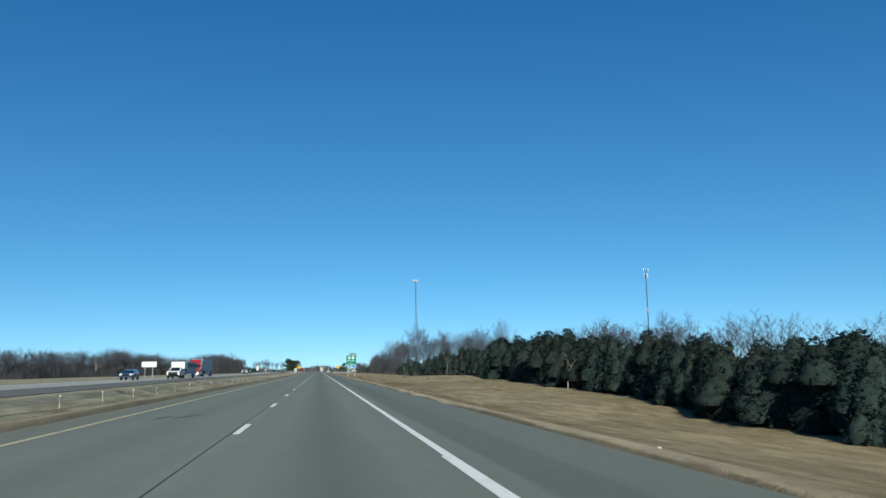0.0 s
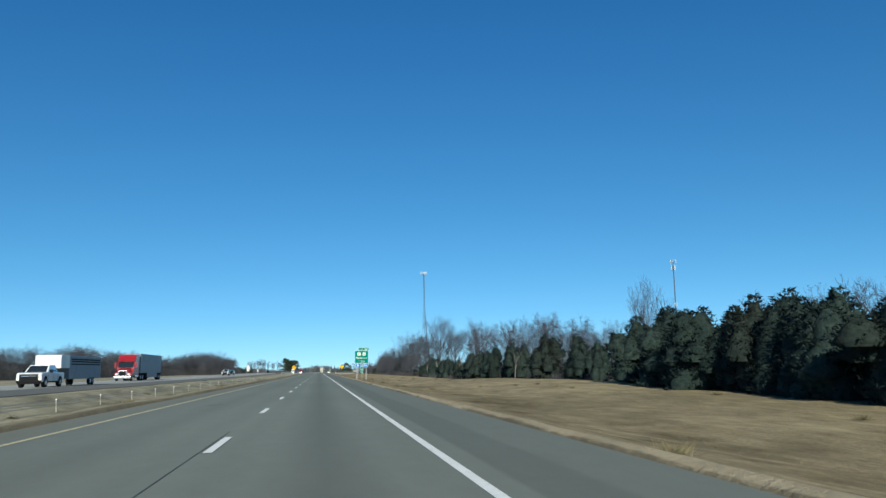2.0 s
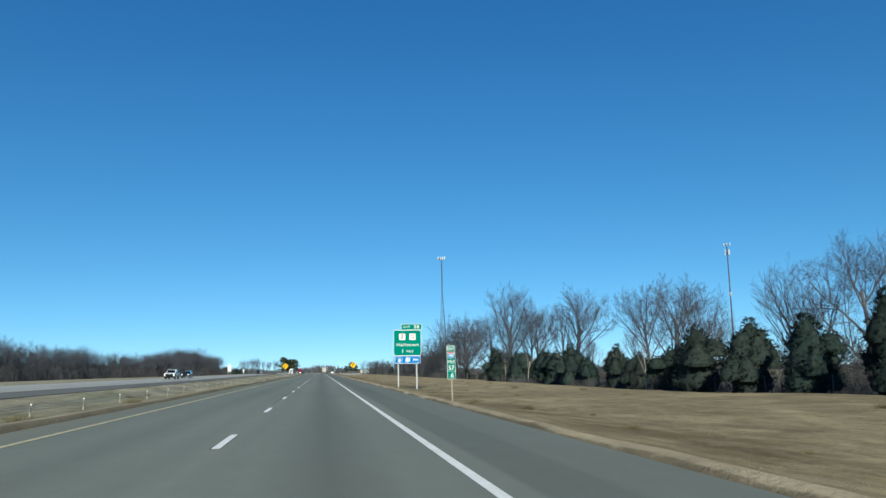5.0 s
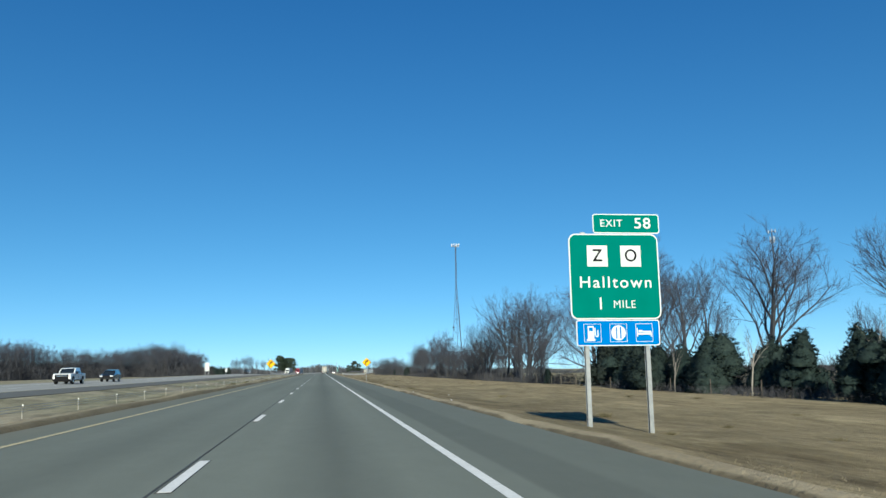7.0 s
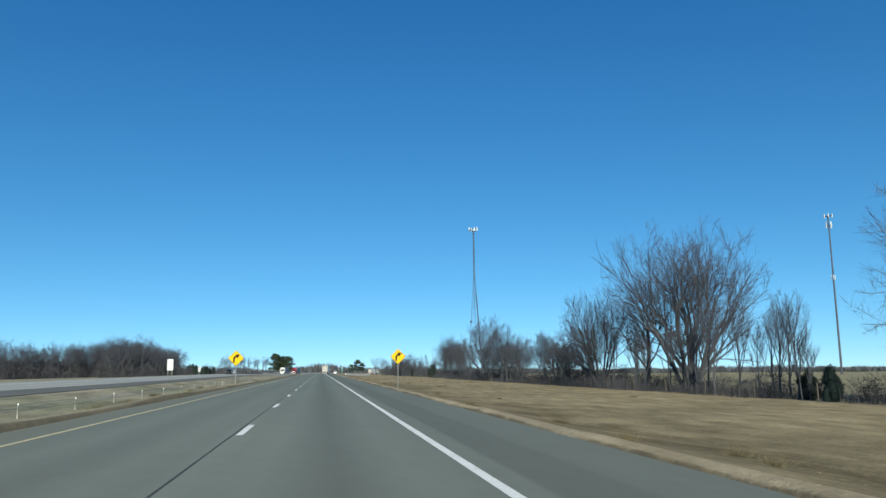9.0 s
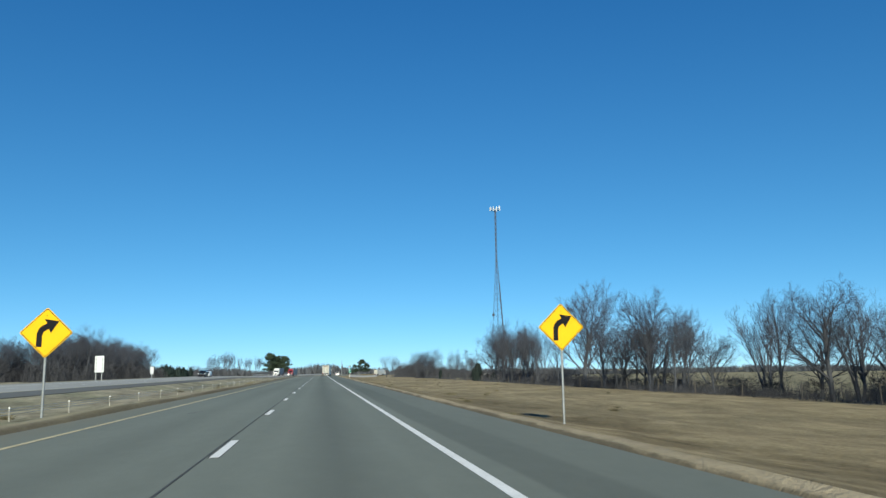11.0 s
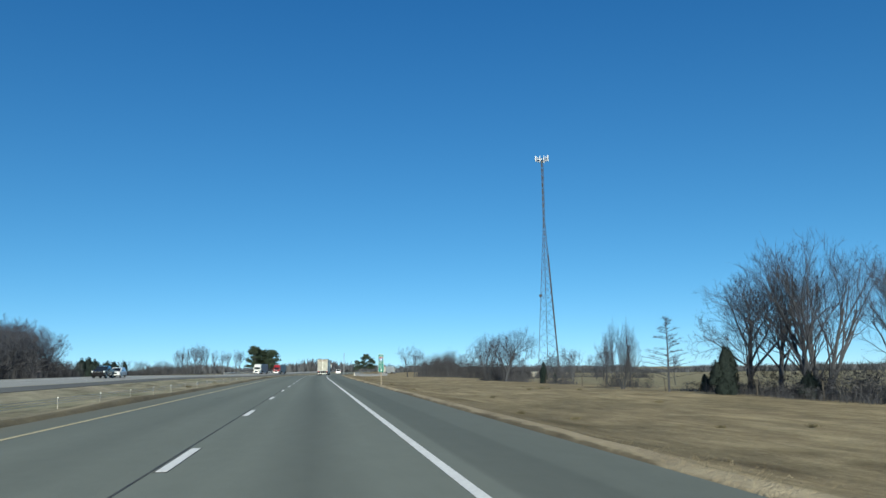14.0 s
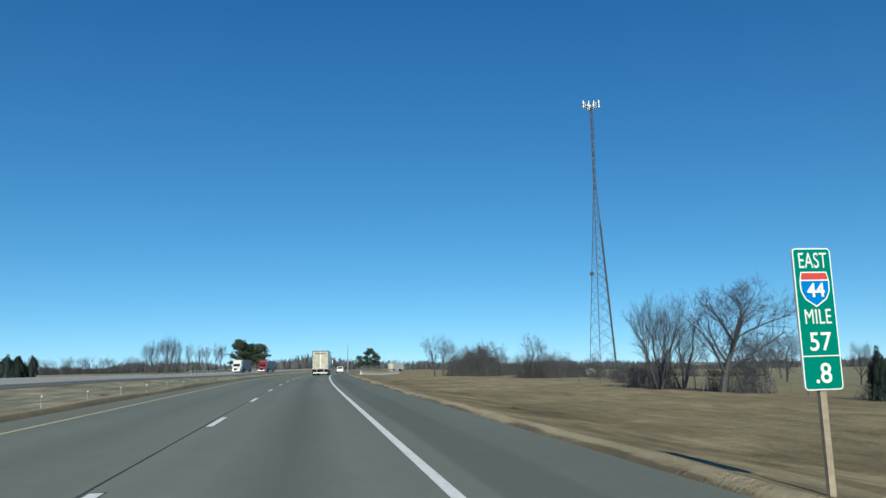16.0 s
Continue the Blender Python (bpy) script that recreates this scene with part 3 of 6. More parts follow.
def bare_tree_meshes(seed, h, spread, fork=0.25, stems=1, dense=1.0, bark=None, upright=0.35, twig=0.011, fan=0.22, girth=0.42, lite=False, low=False):
    """A leafless tree: trunk and limbs in one mesh, a haze of fine twigs inside a rounded outline in another."""
    rnd = random.Random(seed)
    wood, fine = Twigs(), Twigs()
    mid = 0.56 * h

    def beyond(p):
        """How far a point lies outside the rounded crown: over 1 is outside."""
        up = (p.z - mid) / (h - mid) if p.z > mid else (mid - p.z) / (mid * 0.95)
        return (p.x * p.x + p.y * p.y) / (girth * h) ** 2 + up * up

    def grow(p, d, length, r, level):
        out = beyond(p) if level > 1 else 0
        if out > 1.12:
            return
        if level >= 3:
            d = (d + Vector((rnd.gauss(0, 0.2), rnd.gauss(0, 0.2), 0.15 * upright))).normalized()
            e = p + d * length
            if beyond(e) > 1.1:
                length *= 0.6
                e = p + d * length
            if level >= 4:
                fine.blade(p, e, r, rnd)
                return
            bend = p.lerp(e, 0.5) + Vector((rnd.gauss(0, 1), rnd.gauss(0, 1), rnd.gauss(0, 1))) * length * 0.06
            fine.ribbon(p, bend, e, r, rnd)
            pts, radii, n = [p, bend, e], [r, r, r], 2
        else:
            n = 4 if level < 2 else 3
            pts, radii = [p.copy()], [r]
            end = max(r * (0.5 if level == 0 else 0.3), twig * 0.5)
            for i in range(n):
                d = (d + Vector((rnd.gauss(0, 1), rnd.gauss(0, 1), rnd.gauss(0, 0.6))) * (0.07 + 0.05 * level) + Vector((0, 0, 0.05 * level * upright * 2))).normalized()
                pts.append(pts[-1] + d * (length / n))
                radii.append(r + (end - r) * (i + 1) / n)
            if lite and level == 2:
                wood.ribbon(pts[0], pts[1], pts[3], r, rnd)
            else:
                wood.tube(pts, radii, 6 if level == 0 else 4 if level < 2 else 3)
        count = (rnd.randint(8, 10), rnd.randint(6, 8), rnd.randint(5, 7), rnd.randint(11, 14))[level]
        count = max(2, round(count * dense))
        start = (fork, 0.25, 0.2, 0.1)[level]
        turn = rnd.random() * 6.28
        for i in range(count):
            s = start + (1.0 - start) * (i + rnd.random() * 0.7) / count
            s = min(s, 0.98)
            k = min(int(s * n), n - 1)
            q = pts[k].lerp(pts[k + 1], s * n - k)
            axis = (pts[k + 1] - pts[k]).normalized()
            turn += 2.4 + rnd.gauss(0, 0.4)
            side = axis.orthogonal().normalized()
            side = (Matrix.Rotation(turn, 3, axis) @ side)
            wide = spread * rnd.uniform(0.75, 1.2) * (1.15 - 0.5 * s if level == 0 else 0.9)
            nd = (axis + side * wide + Vector((0, 0, upright * 0.5))).normalized()
            nl = length * ((0.95, 0.64, 0.6, 0.7)[level]) * rnd.uniform(0.78, 1.12) * (1.1 - 0.45 * s)
            nr = max(radii[k] * (0.56, 0.52, 0.5, 0.5)[level] * rnd.uniform(0.75, 1.05), twig * (0.75 if level == 3 else 1))
            grow(q, nd, nl, nr, level + 1)
        if low and level == 0:
            # one old limb that sweeps low to the side
            grow(pts[1], Vector((-1, -0.25, 0.22)).normalized(), length * 0.75, radii[1] * 0.6, 1)

    for i in range(stems):
        lean = 0.05 if stems == 1 else fan * rnd.uniform(0.5, 1.2)
        a = rnd.random() * 6.28 if stems < 5 else 6.283 * (i + rnd.random() * 0.6) / stems
        d = Vector((lean * math.cos(a), lean * math.sin(a), 1)).normalized()
        o = Vector((0.25 * math.cos(a), 0.25 * math.sin(a), -0.15)) if stems > 1 else Vector((0, 0, -0.15))
        grow(o, d, h * rnd.uniform(0.5, 0.58), h * (0.01 + 0.022 * girth if stems == 1 else 0.0125), 0)
    top = max(p.z for p in fine.v)
    for tw in (wood, fine):
        tw.v = [p * (h / top) for p in tw.v]
    return wood.mesh("trunk", bark or BARK), fine.mesh("crown", TWIG)


def bare_tree(name, label, meshes, m, group="roadside trees"):
    t = thing(name, label, "tree", m, group)
    part("trunk", meshes[0], None, t)
    part("crown", meshes[1], None, t)
    return t


def clump_mesh(name, seed, spots, size, blades, material, up=0.4, thin=0.32, soft=0.0, core=None):
    """Foliage out of small pointed sprays, set at each spot (place, outward way); soft: how far they shade as one rounded mass."""
    rnd = random.Random(seed)
    v, f, nrm = core if core else ([], [], [])
    for p, o in spots:
        for _ in range(blades):
            d = (o + Vector((rnd.gauss(0, 0.55), rnd.gauss(0, 0.55), rnd.gauss(0, 0.45) + up))).normalized()
            s = d.cross(Vector((rnd.gauss(0, 1), rnd.gauss(0, 1), rnd.gauss(0, 1)))).normalized()
            if s.cross(d).dot(o) < 0:
                s = -s
            l = size * rnd.uniform(0.6, 1.4)
            q = p + Vector((rnd.gauss(0, 1), rnd.gauss(0, 1), rnd.gauss(0, 1))) * size * 0.35
            w = l * thin
            k = len(v)
            v += [tuple(q - s * w * 0.6), tuple(q + s * w * 0.6), tuple(q + d * l)]
            f.append((k, k + 1, k + 2))
            n = (s.cross(d).normalized() * (1 - soft) + (o + Vector((rnd.gauss(0, 0.3), rnd.gauss(0, 0.3), rnd.gauss(0, 0.3)))).normalized() * soft).normalized()
            nrm += [tuple(n)] * 3
    me = mesh_from(name, v, f, material)
    if soft:
        me.normals_split_custom_set_from_vertices(nrm)
    return me


def cedar_meshes(seed, h, w, n=900):
    """An eastern red cedar: short trunk hidden by a ragged crown of plumes, each a dense mass under small sprays."""
    rnd = random.Random(seed)
    plumes = [(0, 0, 0.0, h, w * 0.7)]
    for i in range(11):
        a, r = rnd.random() * 6.28, w * rnd.uniform(0.14, 0.34)
        z0 = h * rnd.uniform(-0.03, 0.56)
        plumes.append((r * math.cos(a), r * math.sin(a), z0, min(h * rnd.uniform(0.26, 0.42), h * 0.96 - z0), w * rnd.uniform(0.38, 0.58)))
    total = sum(p[3] * p[4] for p in plumes)
    shape = lambda t: min(1, 0.74 + t * 1.6) * (1 - t ** 1.7) ** 0.62
    spots, v, f, nrm = [], [], [], []
    for px, py, z0, ph, pw in plumes:
        for _ in range(int(n * ph * pw / total) + 8):
            t, a = rnd.random() ** 1.1, rnd.random() * 6.28
            r = pw / 2 * shape(t) * math.sqrt(rnd.uniform(0.6, 1.2))
            spots.append((Vector((px + r * math.cos(a), py + r * math.sin(a), z0 + 0.1 + t * ph * 0.97)), Vector((math.cos(a), math.sin(a), 0.35)).normalized()))
        # the dense inner mass, lumpy all round
        base, rings, segs = len(v), 7, 9
        for i in range(rings):
            t = i / (rings - 1) * 0.96
            for k in range(segs):
                a = 6.283 * k / segs
                o = Vector((math.cos(a), math.sin(a), 0.3))
                q = Vector((px, py, z0 + 0.05 + t * ph * 0.95)) + Vector((o.x, o.y, 0)) * (pw / 2 * shape(t) * rnd.uniform(0.72, 0.98))
                v.append(tuple(q))
                nrm.append(tuple(o.normalized()))
        for i in range(rings - 1):
            for k in range(segs):
                a, c = base + i * segs + k, base + i * segs + (k + 1) % segs
                f.append((a, c, c + segs, a + segs))
    crown = clump_mesh("crown", seed, spots, 0.2, 6, CEDAR, 0.45, 0.4, 0.9, (v, f, nrm))
    bm = tubes(((0, 0, -0.2), (0, 0, h * 0.8), 0.02 * h, 0.02), n=7)
    for i in range(10):
        a, z = rnd.random() * 6.28, h * rnd.uniform(0.08, 0.7)
        l = w * 0.4 * (1 - z / h)
        bm_tube(bm, (0, 0, z), (l * math.cos(a), l * math.sin(a), z + l * 0.4), 0.006 * h, 0.01, 5)
    return to_mesh("trunk", bm, BARK), crown


def pine_meshes(seed, h, w):
    """A pine with a bare lower trunk and flat whorls of needles."""
    rnd = random.Random(seed)
    bm = tubes(((0, 0, -0.3), (0, 0, h), 0.022 * h, 0.03), n=8)
    spots = []
    for i in range(44):
        t = rnd.uniform(0.22, 0.98)
        a = rnd.random() * 6.28
        l = w / 2 * (1 - ((t - 0.4) / 0.62) ** 2 if t > 0.4 else 0.85) * rnd.uniform(0.55, 1.15) + 0.3
        p, q = Vector((0, 0, h * t)), Vector((l * math.cos(a), l * math.sin(a), h * t + l * rnd.uniform(0.0, 0.35)))
        bm_tube(bm, p, q, 0.006 * h, 0.015, 5)
        for k in range(16):
            s = rnd.uniform(0.35, 1.05)
            spots.append((p.lerp(q, s) + Vector((rnd.gauss(0, 1), rnd.gauss(0, 1), rnd.gauss(0, 0.35))) * 0.07 * w, Vector((math.cos(a), math.sin(a), 0.3))))
    return to_mesh("trunk", bm, BARK), clump_mesh("crown", seed, spots, 0.75, 8, PINE, 0.5, 0.3, 0.5)


def evergreen(name, label, meshes, m, group):
    t = thing(name, label, "tree", m, group)
    part("trunk", meshes[0], None, t)
    part("crown", meshes[1], None, t)
    return t


def brush_mesh(seed, length, depth, height, count, material, stem=0.02):
    """A thicket: many thin bare stems that fork, joined into one mesh."""
    rnd = random.Random(seed)
    tw = Twigs()
    for _ in range(count):
        p = Vector((rnd.uniform(-depth / 2, depth / 2), rnd.uniform(-length / 2, length / 2), -0.1))
        h = height * rnd.uniform(0.35, 1.0)
        for _ in range(rnd.randint(2, 4)):
            d = Vector((rnd.gauss(0, 0.25), rnd.gauss(0, 0.25), 1)).normalized()
            top = p + d * h * rnd.uniform(0.7, 1)
            mid = p.lerp(top, 0.5) + Vector((rnd.gauss(0, 0.1), rnd.gauss(0, 0.1), 0))
            tw.blade(p, mid.lerp(top, 0.2), stem, rnd)
            tw.blade(mid, top, stem * 0.6, rnd)
            for _ in range(4):
                q = p.lerp(top, rnd.uniform(0.3, 0.9))
                e = q + Vector((rnd.gauss(0, 0.3), rnd.gauss(0, 0.3), rnd.uniform(0.2, 0.6))) * h * 0.32
                tw.blade(q, e, stem * 0.6, rnd)
    return tw.mesh("thicket", material)


def scrub_mesh(seed, length, depth, height, domes, blades, material, w=0.022):
    """A bank of bare shrubs: overlapping rounded heads of fine twigs that lean outwards."""
    rnd = random.Random(seed)
    tw = Twigs()
    for i in range(domes):
        hh = height * rnd.uniform(0.45, 1.0)
        r = hh * rnd.uniform(0.32, 0.5)
        c = Vector((rnd.uniform(-depth / 2, depth / 2), (i + rnd.random()) / domes * length - length / 2, hh - r * 1.1))
        for _ in range(5):
            a = rnd.random() * 6.28
            q = c + Vector((math.cos(a), math.sin(a), 0.3)) * r * 0.6
            tw.blade(Vector((c.x, c.y, -0.2)), q, 0.05, rnd)
        for _ in range(blades):
            o = Vector((rnd.gauss(0, 1), rnd.gauss(0, 1), rnd.gauss(0.25, 0.9))).normalized()
            p = c + Vector((o.x * r, o.y * r, o.z * r * 1.25)) * rnd.uniform(0.25, 0.85)
            p.z = max(p.z, 0.0)
            e = p + (o + Vector((rnd.gauss(0, 0.35), rnd.gauss(0, 0.35), 0.35 + rnd.gauss(0, 0.3)))).normalized() * r * rnd.uniform(0.25, 0.6)
            tw.blade(p, e, w * rnd.uniform(0.6, 1.2), rnd)
        for _ in range(blades // 3):
            p = Vector((c.x + rnd.gauss(0, r * 0.7), c.y + rnd.gauss(0, r * 0.7), -0.1))
            tw.blade(p, p + Vector((rnd.gauss(0, 0.3), rnd.gauss(0, 0.3), hh * rnd.uniform(0.3, 0.75))), w, rnd)
    return tw.mesh("thicket", material)


RND = random.Random(11)
spin = lambda: RND.uniform(0, 360)


def stand(x, y, s=1.0, dz=0.0):
    return pose(x, y, at(x, y) + dz, 0, 0, spin()) @ Matrix.Diagonal((s, s, s, 1))


CEDARS = [cedar_meshes(21 + i, 6.0, (4.4, 3.6, 5.0, 3.1, 4.0)[i]) for i in range(5)]
TALL = [bare_tree_meshes(40 + i, 10, 0.82, 0.26, 1, 1.05, BARK, 0.36, 0.0075, girth=0.36) for i in range(3)]
ROUND = [bare_tree_meshes(50 + i, 10, 1.2, 0.14, 1, 1.12, BARK, 0.3, 0.0075, girth=0.47) for i in range(3)]
CLUMP = [bare_tree_meshes(60 + i, 10, 0.66, 0.22, 4, 0.74, BARK, 0.45, 0.0075, girth=0.4) for i in range(2)]
SLIM = [bare_tree_meshes(70 + i, 10, 0.55, 0.3, 1, 0.85, BARK, 0.5, 0.0075, girth=0.24) for i in range(3)]
FAN = [bare_tree_meshes(75 + i, 10, 0.62, 0.16, 6, 0.76, BARK, 0.3, 0.007, 0.5, girth=0.46) for i in range(2)]
OAK = [bare_tree_meshes(98, 10, 1.2, 0.16, 1, 1.24, BARK, 0.3, 0.0085, girth=0.5, low=True)]
DOME = [bare_tree_meshes(99, 10, 0.85, 0.12, 1, 1.2, BARK, 0.5, 0.008, girth=0.46)]
WOODS = [bare_tree_meshes(80 + i, 10, 0.95, 0.22, 1, 0.78, BARK, 0.34, 0.014, girth=0.4, lite=True) for i in range(4)]
DEAD = bare_tree_meshes(90, 10, 1.0, 0.45, 1, 0.5, PALE_BARK, 0.25, 0.016)
CEDAR_LABEL = "dense dark green red cedar at the edge of the grass"
BARE_LABEL = "leafless grey-brown deciduous tree at the field edge"
SNAG = bare_tree_meshes(93, 10, 1.0, 0.45, 1, 0.55, BARK, 0.25, 0.013)
SAPLING = "small pale leafless sapling before dark cedars"


def cedar(x, y, h=6.0, wide=1.0):
    k = RND.randrange(5)
    m = stand(x, y, h / 6.0) @ Matrix.Diagonal((wide, wide, 1, 1))
    return evergreen("cedar_tree", CEDAR_LABEL, CEDARS[k], m, "cedars along the verge")


def bare(x, y, kind, h, wide=1.0, label=BARE_LABEL):
    k = RND.randrange(len(kind))
    return bare_tree("bare_tree", label, kind[k], stand(x, y, h / 10.0) @ Matrix.Diagonal((wide, wide, 1, 1)), "bare roadside trees")


# dense cedar hedge where the view begins, bare woods behind it
for i in range(36):
    y = 22 + i * 2.9
    x = 25.6 + 3.6 * smooth(30, 100, y) + RND.uniform(-0.9, 0.9)
    cedar(x, y, RND.uniform(5.4, 7.0) - 1.2 * smooth(105, 75, y), 1.34)
    if i % 2 == 0:
        cedar(x + 3.6, y + 1.5, RND.uniform(5.8, 7.4) - 1.2 * smooth(105, 75, y), 1.34)
for i in range(26):
    y = 20 + i * 4.6
    bare(37 + RND.uniform(-3, 9), y + RND.uniform(-2, 2), WOODS, RND.uniform(8.2, 9.8) * (0.76 + 0.24 * smooth(50, 95, y)))
for i in range(14):
    y = 38 + i * 7.5
    bare(42 + RND.uniform(-2, 4), y, WOODS, RND.uniform(8.6, 9.6) * (0.8 + 0.2 * smooth(50, 95, y)))
for y, h in ((83, 4.4), (121, 4.2)):
    bare(26.4, y, [DEAD], h, 0.7, SAPLING)
# cedars with gaps and bare trees between them
for x, y, h, w in ((29.5, 128, 6.5, 1.1), (31, 132, 7.0, 1.2), (30.2, 137, 6.4, 1.1), (31, 143.2, 3.3, 0.9), (31, 149.9, 4.6, 0.9), (31, 157.4, 5.5, 1.15), (31, 170.3, 6.2, 1.25), (31, 182, 5.3, 0.85), (31, 189.5, 6.2, 0.85), (31.5, 195, 4.5, 0.9), (31, 201.5, 6.0, 0.75), (31, 209, 5.2, 1.1), (31.2, 216, 5.5, 1.1), (31, 224, 5.6, 0.95),
                   (32, 231, 4.0, 1.2), (32, 238.7, 3.8, 1.3), (32, 244.4, 4.8, 1.1), (32.5, 255.5, 3.9, 1.1), (32, 260, 5.4, 1.15), (32.5, 268, 4.7, 1.2), (32.5, 272, 4.8, 1.2), (34, 280, 5.0, 1.2), (35, 285.5, 4.7, 1.1), (33, 291.5, 5.3, 1.25), (33.5, 298, 4.4, 1.2), (33, 302, 4.6, 1.4), (33, 307, 4.7, 1.4), (34, 312, 4.7, 1.3), (34.5, 316, 4.2, 0.9), (37, 326, 7.0, 1.45), (38.5, 321, 6.0, 1.4)):
    cedar(x, y, h, 1.2 * w)
for x, y, kind, h, w in ((33.5, 141, CLUMP, 11.2, 0.62), (37, 152, SLIM, 6.4, 1.1), (36, 158.5, [SNAG], 7.4, 1.2), (36, 165, SLIM, 6.6, 1.2), (36, 173.3, SLIM, 9.0, 1.1), (37, 187, ROUND, 11.0, 0.75), (45, 178, TALL, 9.5, 1.0), (44, 192, TALL, 9.0, 1.0), (46, 196, ROUND, 11.5, 0.9), (39, 203, SLIM, 10.0, 1.0), (45, 221, ROUND, 14.5, 0.8), (44, 228, CLUMP, 12.5, 1.0),
                         (37, 241, ROUND, 13.0, 0.9), (42, 247, TALL, 12.0, 1.0), (48, 252, SLIM, 10, 1.0), (52, 262, TALL, 9.5, 1.0), (44, 268, SLIM, 8.5, 1.0), (40, 277, SLIM, 7.5, 1.0), (58.5, 295.5, TALL, 19.5, 0.82), (44, 286, SLIM, 8.0, 1.0), (34, 300, SLIM, 8.4, 1.2), (48.6, 308, TALL, 19.3, 1.1), (43.6, 318.8, TALL, 16.5, 0.9), (54, 331, SLIM, 17.5, 1.2), (46, 331, TALL, 17.0, 1.0), (40, 325.8, TALL, 21.4, 0.85), (41, 303, SLIM, 9, 1.0),
                         (37, 369, FAN, 18.8, 0.95), (39.5, 374, ROUND, 15.5, 1.0), (35.5, 377, TALL, 13.5, 1.1), (33, 384, FAN, 12.8, 0.8), (35, 393, ROUND, 9.5, 1.0), (37, 400, CLUMP, 9.0, 1.0), (35, 409, ROUND, 9.0, 1.0), (36, 438, ROUND, 9.0, 1.0)):
    bare(x, y, kind, h, w)
for x, y, h, turn in ((38, 333.5, 16.0, 12),):
    bare_tree("bare_tree", "old leafless spreading tree with a low sweeping limb", OAK[0], pose(x, y, at(x, y), 0, 0, turn) @ Matrix.Diagonal((h / 10, h / 10, h / 10, 1)), "bare roadside trees")
for i in range(22):
    y = 343 + i * 1.75 + RND.uniform(-0.6, 0.6)
    bare(33 + RND.uniform(-0.9, 2.6), y, SLIM, RND.uniform(6.0, 9.2) * (0.75 if y < 346 else 1), 0.75)
for x, y, h in ((30.3, 171, 4.0), (30, 181, 4.6), (31.5, 234, 5.2), (33, 262, 6.0), (34, 271, 5.6), (33.6, 285, 5.6), (33, 244, 5.4), (32.5, 296, 4.6)):
    bare(x - 0.8, y, [DEAD], h, 0.6, SAPLING)
# lower growth, then single trees and open field
for i in range(16):
    y = 394 + i * 3.6
    bare(33 + RND.uniform(-2, 5), y, (SLIM, CLUMP, ROUND)[i % 3], RND.uniform(5.5, 8.8))
for x, y, kind, h, w in ((34, 457.5, DOME, 14.4, 1.05), (36, 449, ROUND, 8.5, 0.9), (34, 437, ROUND, 11.0, 0.85), (36, 443, SLIM, 8.0, 1.0),  (33, 466, SLIM, 7.0, 1.0), (32, 473, SLIM, 6.8, 0.9), (33, 476.5, SLIM, 6.2, 1.0), (33, 481, CLUMP, 9.8, 0.8), (33.5, 486.5, SLIM, 9.6, 0.9), (34.5, 491, TALL, 10.0, 0.9), (32.5, 478, SLIM, 8.6, 0.9), (36, 483, SLIM, 8.6, 0.9), (34.5, 500, TALL, 9.4, 0.9), (33.5, 484, SLIM, 9.9, 0.9), (32, 489, SLIM, 7.5, 1.0), (33, 495, SLIM, 9.4, 1.0), (32.6, 498, SLIM, 8.6, 0.9),
                         (38, 513, FAN, 13.4, 0.9), (37, 516.5, TALL, 11.0, 1.0), (36, 519.5, ROUND, 10.6, 1.0), (34, 509, SLIM, 8.0, 1.0), (29.4, 530.6, FAN, 7.0, 0.55), (38.7, 559, SLIM, 7.2, 1.0), (59.4, 614.6, ROUND, 6.6, 0.8), (36.5, 546, SLIM, 5.5, 1.0), (48, 600, ROUND, 6.8, 0.75), (58.5, 600, ROUND, 5.0, 0.75), (49, 560, SLIM, 4.6, 1.0), (44, 598, ROUND, 5.5, 1.0),
                         (29, 576, ROUND, 8.8, 1.1), (28, 584, FAN, 8.3, 0.75), (31, 586, CLUMP, 6.5, 1.0), (60, 620, WOODS, 6, 1.0), (75, 640, WOODS, 5.5, 1.0), (29, 706, WOODS, 10.6, 0.9), (32, 712, WOODS, 10.0, 0.9), (34, 716, WOODS, 9.5, 0.8), (52, 751, WOODS, 11.4, 0.9), (57, 756, WOODS, 10.0, 0.9), (44, 676, WOODS, 9.6, 0.9), (50, 690, WOODS, 8.6, 0.8), (65, 652, WOODS, 5.2, 0.8), (62, 690, WOODS, 6.0, 1.0), (47, 735, WOODS, 9.0, 1.0), (55, 640, WOODS, 5.0, 1.0), (85, 655, WOODS, 6, 1.0), (95, 700, WOODS, 7.5, 1.0), (82, 765, WOODS, 5, 1.2), (104, 775, WOODS, 5.5, 1.1), (110, 760, WOODS, 5.0, 1.1), (118, 770, WOODS, 6, 1.1), (70, 700, WOODS, 5, 1.0)):
    bare(x, y, kind, h, w)
for x, y, h, w in ((31.2, 514.5, 3.8, 0.9), (33, 507, 1.9, 1.2), (31.2, 563.2, 3.0, 0.6), (34, 567, 1.4, 1.0), (36, 527, 1.6, 1.3), (33.5, 342, 2.5, 1.0), (34.5, 346, 2.3, 0.9)):
    cedar(x, y, h, w)


